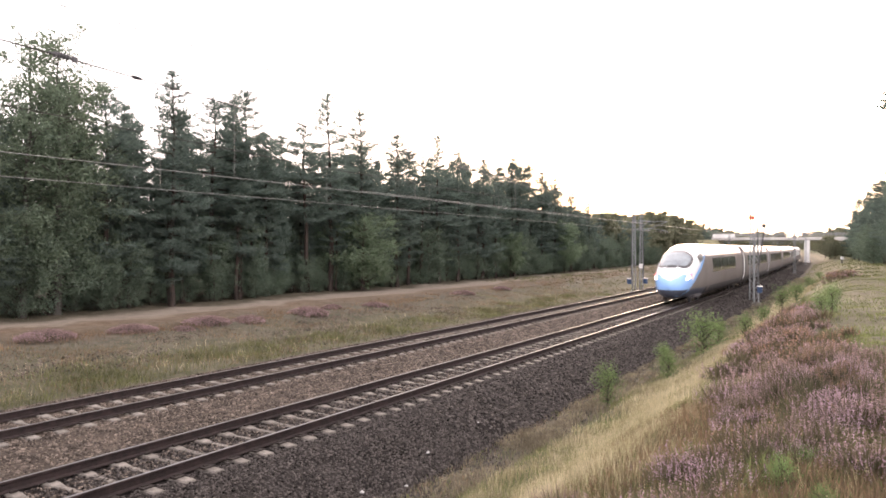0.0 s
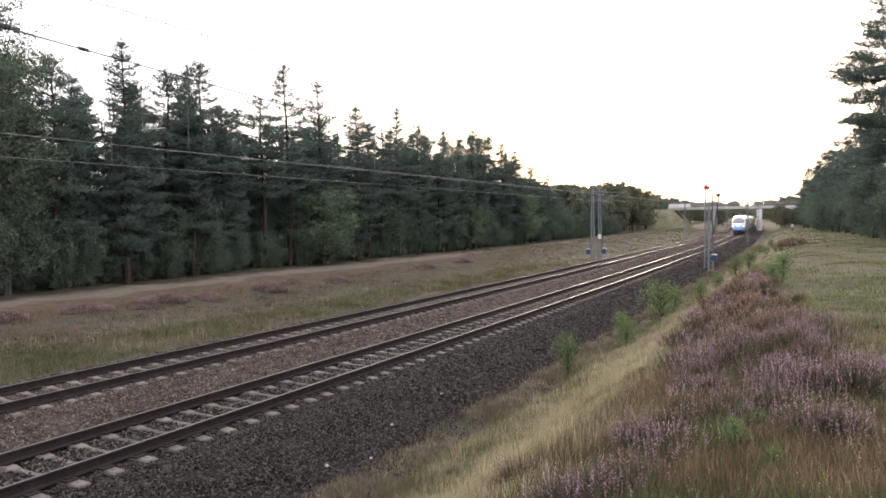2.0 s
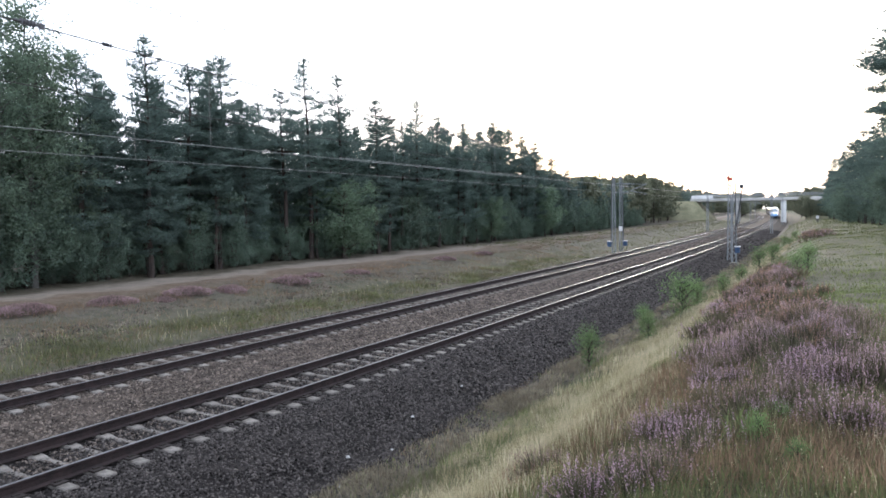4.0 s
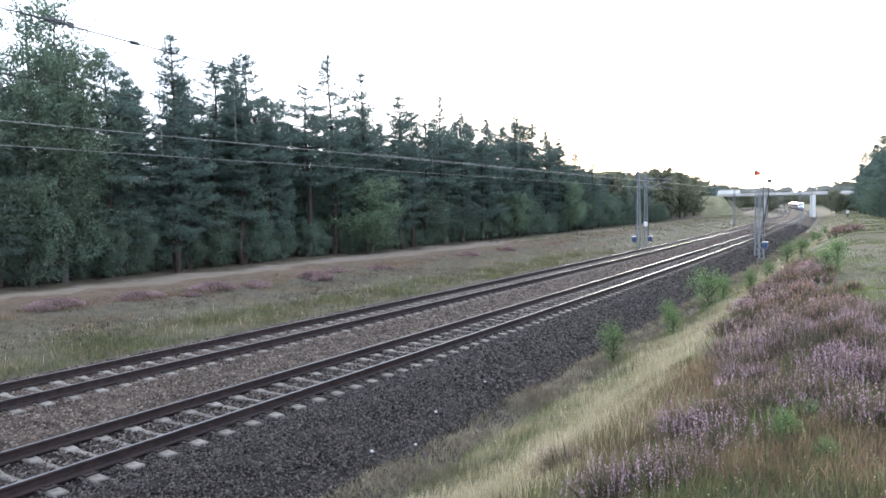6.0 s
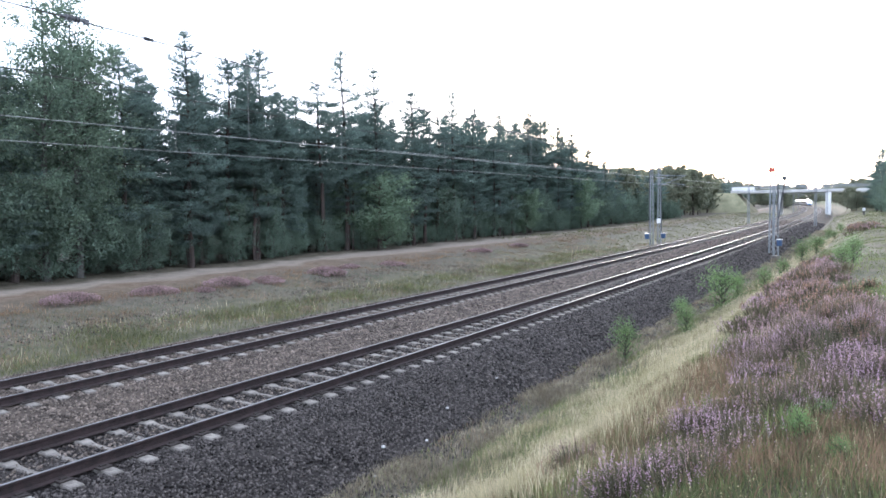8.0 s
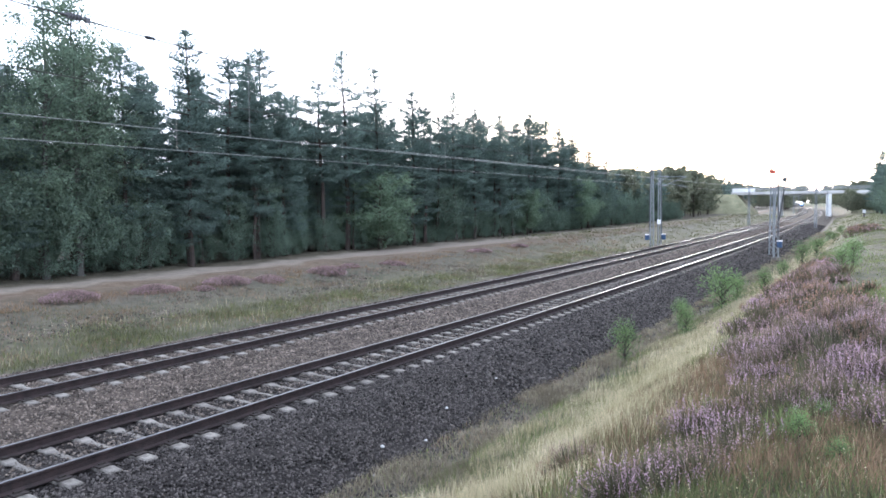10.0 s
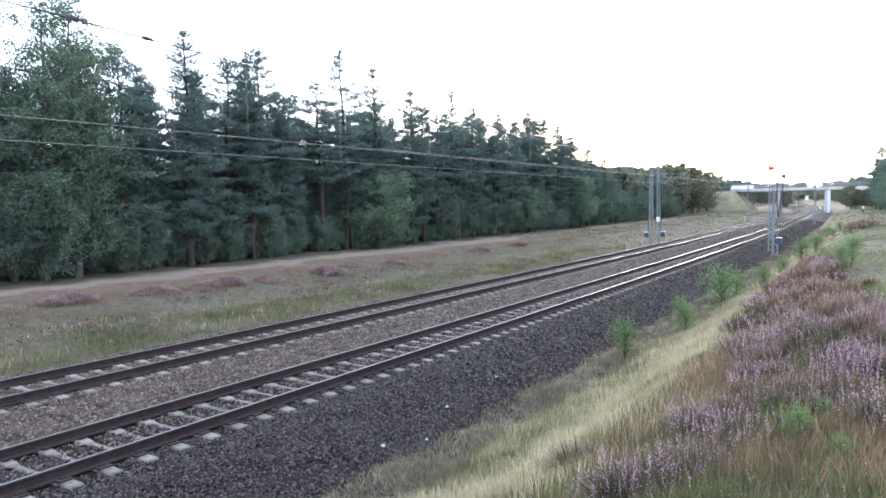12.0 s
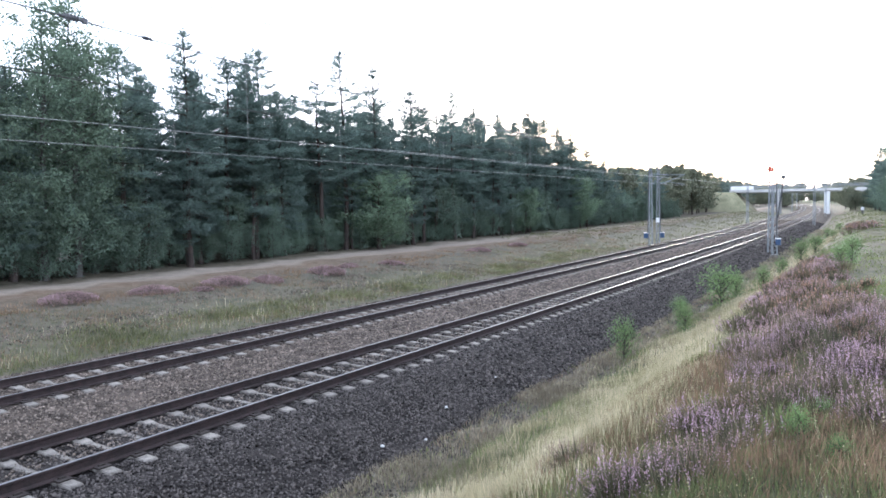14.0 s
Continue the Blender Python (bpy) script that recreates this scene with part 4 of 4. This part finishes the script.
def build_heather(rng):
    """Low domes of heather, each with its own size, tone and share of blossom."""
    stems, tones = [], {"faded": [], "fresh": [], "rust": []}
    for n, s0, s1, shoots, per, w in ((1400, 3.8, 13, 170, 6, 0.0048), (1500, 13, 34, 80, 4, 0.0105), (160, 55, 80, 40, 3, 0.03)):
        s, u = spread_points(rng, n, s0, s1, 6.2, 12.2, heather_cover)
        for cs, cu in zip(s, u):
            r = rng.uniform(0.18, 0.42) * (1 if cs < 50 else 2)
            high = 0.06 + r * rng.uniform(0.4, 0.75)
            x, y, _ = on_line(cs, cu)
            foot = np.array([float(x), float(y), float(ground_z(cs, cu)) - 0.02])
            az = rng.uniform(0, 2 * np.pi, shoots)
            k = np.sqrt(rng.uniform(0, 1, shoots))
            root = foot + np.column_stack([np.cos(az), np.sin(az), np.zeros(shoots)]) * (r * 0.45 * k)[:, None]
            lift = high * np.sqrt(1.05 - k ** 2) * rng.uniform(0.75, 1.2, shoots) + 0.05
            tip = foot + np.column_stack([np.cos(az) * r * k, np.sin(az) * r * k, lift]) + rng.normal(0, 0.035, (shoots, 3))
            side = np.column_stack([np.cos(az * 5), np.sin(az * 5), np.zeros(shoots)]) * w
            mid = (root + tip) / 2 + [0, 0, 0.02]
            stems.append(np.stack([root, mid - side, tip, mid + side], 1))
            bloom = tip[rng.uniform(0, 1, shoots) < rng.choice([0.2, 0.5, 0.85])]
            near_edge = 0.75 if cs < 11 else 0.4
            tone = "rust" if rng.uniform() < (0.12 if cs < 11 else 0.3) else "fresh" if lattice(cs * 0.6, cu * 0.9, 12) < near_edge and rng.uniform() < 0.5 else "faded"
            tones[tone].append(spikes(rng, bloom, per, 0.08, w * 1.6))
    tagged(soup("heather_stems", np.concatenate(stems), 4, M_HEATHGREEN), "low brown-green heather shoots", "heather", kind="stuff")
    for tone, mat, label in (("faded", M_HEATHER, "faded mauve heather blossom"), ("fresh", M_HEATHER_BRIGHT, "fresh pink-violet heather blossom"), ("rust", M_HEATHER_RUST, "withered rust-brown heather")):
        tagged(soup("heather_flowers", np.concatenate(tones[tone]), 4, mat), label, "heather", kind="stuff")


def build_heather_clumps():
    rng = np.random.default_rng(77)
    clump = tagged(new("heather_clump"), "low dome of dusky purple heather on the slope crest", "heather", group="heather clumps")
    n = 1500
    r, az = np.sqrt(rng.uniform(0, 1, n)), rng.uniform(0, 2 * np.pi, n)
    root = np.column_stack([r * np.cos(az), r * np.sin(az), np.zeros(n)])
    top = root * [1.12, 1.12, 1] + np.column_stack([rng.normal(0, 0.05, n), rng.normal(0, 0.05, n), (0.5 - 0.3 * r ** 2) * rng.uniform(0.7, 1.1, n)])
    w = np.column_stack([np.cos(az * 7), np.sin(az * 7), np.zeros(n)]) * 0.012
    mid = (root + top) / 2
    soup("foliage", np.stack([root, mid - w, top, mid + w], 1), 4, M_HEATHGREEN, clump)
    soup("blossom", spikes(rng, top, 4, 0.14, 0.022), 4, M_HEATHER, clump)
    for s, u, k in ((15, -14.7, 0.85), (18.2, -14.2, 0.8), (22, -14.3, 0.9), (24, -13.8, 0.8), (28.2, -13.9, 1.05), (34, -13.9, 0.75), (45, -14, 0.8), (20.2, -13.7, 0.5), (31, -14.6, 0.6), (52, -14.2, 0.7)):
        x, y, _ = on_line(s, u)
        copy_thing(clump, pose(float(x), float(y), float(ground_z(s, u)) - 0.05, 0, 0, s * 47) @ Matrix.Diagonal((k * 0.85, k * 1.05, k * 0.9, 1)))
    for o in [*clump.children, clump]:
        bpy.data.objects.remove(o)


def stones(name, rng, s, u, z, size, mat, label):
    n = len(s)
    octa = np.array([(1, 0, 0), (-1, 0, 0), (0, 1, 0), (0, -1, 0), (0, 0, 1), (0, 0, -1)], float)
    tri = np.array([(0, 2, 4), (2, 1, 4), (1, 3, 4), (3, 0, 4), (2, 0, 5), (1, 2, 5), (3, 1, 5), (0, 3, 5)])
    q = rng.normal(0, 1, (n, 3, 3))
    rot, _ = np.linalg.qr(q)
    v = octa[None] * rng.uniform(0.6, 1.25, (n, 6, 1)) * rng.uniform(0.7, 1.3, (n, 1, 3)) * size * rng.uniform(0.6, 1.3, (n, 1, 1))
    v = np.einsum("nij,nkj->nki", rot, v)
    x, y, _ = on_line(s, u)
    v = v + np.column_stack([x, y, z])[:, None]
    faces = (tri[None] + 6 * np.arange(n)[:, None, None]).reshape(-1)
    me = bpy.data.meshes.new(name)
    me.vertices.add(n * 6)
    me.vertices.foreach_set("co", v.astype(np.float32).ravel())
    me.loops.add(len(faces))
    me.loops.foreach_set("vertex_index", faces.astype(np.int32))
    me.polygons.add(len(faces) // 3)
    me.polygons.foreach_set("loop_start", np.arange(0, len(faces), 3, dtype=np.int32))
    me.update(calc_edges=True)
    me.materials.append(mat)
    return tagged(new(name, me), label, "ballast stones", kind="stuff")


def build_stones():
    rng = np.random.default_rng(12)
    sl = lambda s, u: np.interp(u, [-7.9, -7.6, -6.7, FAR - 0.6, FAR - 0.4, FAR + 0.4, FAR + 0.6, -0.6, -0.4, 0.4, 0.6, 2.0, 3.8, 4.6],
                                [-0.6, -0.3, -0.015, -0.015, -0.015, -0.015, -0.015, -0.015, -0.012, -0.012, -0.015, -0.015, -0.38, -0.7])

    def clear_of_rails(s, u):
        d = np.minimum(np.abs(np.abs(u) - 0.7525), np.abs(np.abs(u - FAR) - 0.7525))
        return (d > 0.10) * 1.0

    def clear_of_sleepers(s, u):
        k = clear_of_rails(s, u)
        for u0, phase, full in ((0.0, 5.525, 0.42), (FAR, 5.75, 0.28)):
            a = np.abs((s - phase + 0.3) % 0.6 - 0.3)
            k = k * np.where((np.abs(u - u0) < 1.2) & (np.abs(u - u0) > full) & (a < 0.11), 0.04, 1)
            k = k * np.where((np.abs(u - u0) <= full) & (a < 0.13), np.interp(s, [4, 9, 16, 40], [1.0, 0.9, 0.65, 0.5]), 1)
        return k

    for n, s0, s1, sz in ((34000, 3, 14, 0.024), (22000, 14, 34, 0.036), (9000, 34, 60, 0.055), (9000, 60, 140, 0.09)):
        s, u = spread_points(rng, n, s0, s1, -0.85, 4.2, lambda a, b: clear_of_sleepers(a, b) * np.where(b < 0.75, 0.5, 1))
        stones("ballast_stones", rng, s, u, sl(s, u) + 0.006, sz, M_STONE, "loose dark crushed stone on the ballast shoulder")
    for n, s0, s1, sz in ((30000, 4, 18, 0.028), (22000, 18, 40, 0.038), (9000, 40, 70, 0.055), (9000, 70, 150, 0.09)):
        s, u = spread_points(rng, n, s0, s1, -7.6, 0.7, lambda a, b: clear_of_sleepers(a, b) * np.where(b > -0.85, 0.5, 1))
        stones("ballast_stones", rng, s, u, sl(s, u) + 0.006, sz, M_STONE_PALE, "loose pale brown crushed stone between the tracks")
    for n, s0, s1, sz in ((9000, 3, 14, 0.024), (6000, 14, 34, 0.036), (4000, 34, 70, 0.055)):
        s, u = spread_points(rng, n, s0, s1, 3.7, 5.2, lambda a, b: np.clip((5.1 - b) / 1.2, 0, 1) * (0.2 + lattice(a * 1.4, b * 1.4, 45)))
        stones("ballast_stones", rng, s, u, np.maximum(ground_z(s, u), sl(s, u)) + 0.004, sz, M_STONE, "loose dark stone strewn over the foot of the bank")
    s, u = spread_points(rng, 16000, 5, 45, -13.8, -8.5, lambda a, b: np.clip((lattice(a * 0.35, b * 0.6, 15) - 0.45) * 4, 0, 1))
    stones("slope_gravel", rng, s, u, ground_z(s, u) + 0.01, 0.035, M_STONE_PALE, "grey gravel scattered on the slope")
    for s0, u0 in ((9.6, 3.4), (10.4, 3.75), (10.9, 4.1), (12.0, 3.2), (14.5, 3.0), (8.7, 3.9)):
        bm = bmesh.new()
        bmesh.ops.create_icosphere(bm, subdivisions=1, radius=0.04)
        for v in bm.verts:
            v.co *= rng.uniform(0.7, 1.2)
            v.co.z *= 0.7
        ob = part("white_stone", bm, M_WHITE_STONE)
        ob.matrix_basis = along(s0, u0, float(sl(s0, u0)) + 0.025)
        tagged(ob, "small white stone lying on dark ballast", "stone", group="white stones")


build_undergrowth()
build_heather_clumps()
build_stones()


# ---- train ----
CAR = 25.0
NOSE = [(0.0, 0.05, 1.08, 1.24), (0.03, 0.20, 0.94, 1.42), (0.10, 0.41, 0.76, 1.62), (0.22, 0.62, 0.59, 1.84), (0.42, 0.82, 0.46, 2.08), (0.8, 1.01, 0.36, 2.40), (1.5, 1.18, 0.30, 2.80),
        (2.4, 1.30, 0.30, 3.21), (3.4, 1.37, 0.30, 3.53), (4.5, 1.41, 0.30, 3.74), (5.6, 1.415, 0.30, 3.83), (6.2, 1.415, 0.30, 3.85)]


def shell_point(d, a, off=0.0):
    """Point on the car's skin, d metres from its nose tip and at a, from -1 to 1 round its section (0 on the roof)."""
    w, zb, zt = (float(np.interp(d, [r[0] for r in NOSE], [r[k] for r in NOSE])) for k in (1, 2, 3))
    phi = a * math.pi
    n = 2 / (2.15 + 1.35 * min(1, d / 5.5))
    c, sn = math.cos(phi), math.sin(phi)
    x = (w + off) * math.copysign(abs(sn) ** n, sn)
    z = (zb + zt) / 2 + ((zt - zb) / 2 + off) * math.copysign(abs(c) ** n, c)
    x *= 1 - 0.13 * max(0.0, (z - 2.0) / 2) ** 1.5
    return x, d, z


def skin(d0, d1, a0, a1, off, nd=6, na=8, ds=None):
    ds = ds if ds is not None else np.linspace(d0, d1, nd)
    aa = np.linspace(a0, a1, na)
    verts = [shell_point(d, a, off) for d in ds for a in aa]
    faces = [(i * na + j, i * na + j + 1, (i + 1) * na + j + 1, (i + 1) * na + j) for i in range(len(ds) - 1) for j in range(na - 1)]
    return verts, faces


def oval_skin(d0, d1, a, off, nd=13, na=17):
    """A rounded patch of skin astride the crown line."""
    verts = []
    for d in np.linspace(d0, d1, nd):
        k = abs(2 * (d - d0) / (d1 - d0) - 1)
        verts += [shell_point(d, q, off) for q in np.linspace(-a, a, na) * max(0.08, (1 - k ** 3.2)) ** 0.5]
    faces = [(i * na + j, i * na + j + 1, (i + 1) * na + j + 1, (i + 1) * na + j) for i in range(nd - 1) for j in range(na - 1)]
    return verts, faces


def height_band(lo, hi, side, off):
    """The nose's skin between two heights that change from the tip to 5 m behind it."""
    verts, ds, na = [], [0.0, 0.03, 0.06, 0.10, 0.15, 0.22, 0.32, 0.42, 0.6, 0.8, 1.0, 1.3, 2.1, 3.0, 4.0, 5.0], 7
    for d in ds:
        aa = np.linspace(0, 1, 120)
        zs = np.array([shell_point(d, a)[2] for a in aa])
        low = float(np.interp(d, *lo))
        high = max(low + 0.002, float(np.interp(d, *hi)))
        a0, a1 = float(np.interp(-high, -zs, aa)), float(np.interp(-low, -zs, aa))
        verts += [shell_point(d, side * a, off) for a in np.linspace(a0, a1, na)]
    faces = [(i * na + j, i * na + j + 1, (i + 1) * na + j + 1, (i + 1) * na + j) for i in range(len(ds) - 1) for j in range(na - 1)]
    return verts, faces


def side_panel(d0, d1, z0, z1, side, off):
    """A panel on the straight side between two heights."""
    aa = np.linspace(0.02, 0.98, 300)
    zs = [shell_point(10, a)[2] for a in aa]
    a_top, a_bot = (float(np.interp(-z, [-q for q in zs], aa)) for z in (z1, z0))
    return skin(d0, d1, side * a_top, side * a_bot, off + 0.008, 2, 17)


def shift(vf, dy):
    return [(x, y + dy, z) for x, y, z in vf[0]], vf[1]


def build_car(nosed):
    car = new("train_car")
    ds = [r[0] for r in NOSE] if nosed else [0.25]
    ds = ds + [CAR - 0.4] if nosed else [6.0, 6.0 + CAR - 0.8]
    dy = -CAR / 2 if nosed else -CAR / 2 - 6.0 + 0.4
    na = 49
    verts, faces = skin(0, 0, -1, 1, 0, na=na, ds=ds)
    faces.append(tuple(range(na))[::-1])
    faces.append(tuple((len(ds) - 1) * na + j for j in range(na)))
    verts, faces = shift((verts, faces), dy)
    indexed("body", verts, faces, M_TRAIN_WHITE, car, smooth=nosed)
    start = 5.0 if nosed else 6.3
    end = CAR - 0.55 if nosed else CAR + 5.1
    for side in (-1, 1):
        v, f = shift(side_panel(start, end, 0.95, 3.15, side, 0.006), dy)
        indexed("side_panel", v, f, M_TRAIN_SILVER, car, "silver grey side panel")
        v, f = shift(side_panel(start, end, 0.32, 0.95, side, 0.006), dy)
        indexed("skirt", v, f, M_TRAIN_DARK, car, "dark grey lower skirt")
        d = start + (2.6 if nosed else 2.2)
        while d + 4.0 < end - 1.2:
            v, f = shift(side_panel(d, d + 3.8, 1.9, 2.85, side, 0.014), dy)
            indexed("window", v, f, M_TRAIN_GLASS, car)
            d += 3.9
        # added bands: the dark gap between cars is put onto the sides
        for dd in ((end - 0.75,) if nosed else (start - 0.25, end - 0.75)):
            v, f = shift(side_panel(dd, dd + 0.8, 0.4, 3.75, side, 0.02), dy)
            indexed("end_panel", v, f, M_TRAIN_DARK, car, "dark band on the car side standing in for the gap between cars")
        for dd in (start + 0.7, end - 1.9):
            v, f = shift(side_panel(dd, dd + 0.9, 0.6, 2.9, side, 0.016), dy)
            indexed("door", v, f, M_TRAIN_SILVER, car)
    if nosed:
        v, f = shift(oval_skin(0.68, 2.95, 0.295, 0.014), dy)
        indexed("windscreen_rim", v, f, M_RIM, car, "dark windscreen rim", smooth=True)
        v, f = shift(oval_skin(0.88, 2.6, 0.245, 0.024), dy)
        indexed("windscreen", v, f, M_SCREEN, car, "large sloping windscreen, sky reflection put into its grey", smooth=True)
        smile = ([0, 0.3, 0.8, 2, 5], [0.92, 0.92, 0.96, 1.0, 0.95])
        sweep = ([0, 1.0, 1.6, 4.2, 5], [0.2, 0.9, 1.4, 2.6, 3.0])
        for name, mat, label, lo, hi, off in (("nose_panel", M_TRAIN_BLUE, "light blue nose panel", smile, ([0, 0.5, 1.1, 1.8, 5], [1.5, 1.92, 1.75, 1.1, 0.5]), 0.020),
                                              ("apron", M_TRAIN_BLUEGREY, "blue grey front apron", ([0, 5], [0.2, 0.2]), smile, 0.020),
                                              ("cheek", M_TRAIN_SILVER, "silver grey lower nose side", smile, sweep, 0.026),
                                              ("stripe", M_TRAIN_BLUE, "light blue swept side stripe", sweep, ([0, 1.0, 1.6, 4.2, 5], [0.2, 1.05, 1.72, 2.9, 3.15]), 0.023)):
            for side in (-1, 1):
                v, f = shift(height_band(lo, hi, side, off), dy)
                indexed(name, v, f, mat, car, label, smooth=True)
        v, f = shift(([shell_point(0, a, 0.019) for a in np.linspace(-1, 1, 25)[:-1]], [tuple(range(24))]), dy - 0.001)
        indexed("nose_tip", v, f, M_TRAIN_BLUE, car)
        for side in (-1, 1):
            v, f = shift(skin(0.62, 0.95, side * 0.40, side * 0.45, 0.034, 5, 4), dy)
            indexed("head_lamp", v, f, M_LAMP, car, "white lamp")
            v, f = shift(skin(0.97, 1.35, side * 0.40, side * 0.445, 0.034, 5, 4), dy)
            indexed("tail_lamp", v, f, M_TAIL, car, "glowing red tail lamp")
            v, f = shift(skin(3.1, 4.3, side * 0.29, side * 0.40, 0.034, 5, 4), dy)
            indexed("cab_window", v, f, M_CABGLASS, car)
    bm = bmesh.new()
    box(bm, (2.45, 0.9, 3.3), (0, CAR / 2, 2.0), bevel=0.15)
    part("gangway", bm, M_TRAIN_DARK, car, "dark rubber gangway")
    for y in (-8.6, 8.6):
        bm = bmesh.new()
        box(bm, (2.1, 2.6, 0.35), (0, y, 0.5), bevel=0.05)
        bogie = part("bogie", bm, M_TRAIN_DARK, car)
        for wy in (-1.35, 1.35):
            for x in (-0.75, 0.75):
                bm = bmesh.new()
                rod(bm, (x - 0.065, y + wy, 0.44), (x + 0.065, y + wy, 0.44), 0.43, sides=24)
                part("wheel", bm, M_DARKSTEEL, bogie)
    return car


TAIL_S, SPEED = 46.4, 54.2
cars = []


def build_train():
    end_car = tagged(build_car(True), "white and light blue train end car with red tail lamps", "train car", group="train cars")
    coach = tagged(build_car(False), "white and silver coach with a dark window band", "train car", group="train cars")
    cars.append((end_car, TAIL_S + CAR / 2, 0))
    cars.append((coach, TAIL_S + CAR * 1.5, 0))
    for i in range(2, 6):
        cars.append((copy_thing(coach, Matrix()), TAIL_S + CAR * (i + 0.5), 0))
    cars.append((copy_thing(end_car, Matrix()), TAIL_S + CAR * 6.5, 180))


build_train()


def motions():
    for car, s0, turn in cars:
        walk(car, [(i * 0.5, along(s0 + SPEED * i * 0.5, 0, RAIL_Z, turn)) for i in range(29)])


motions()
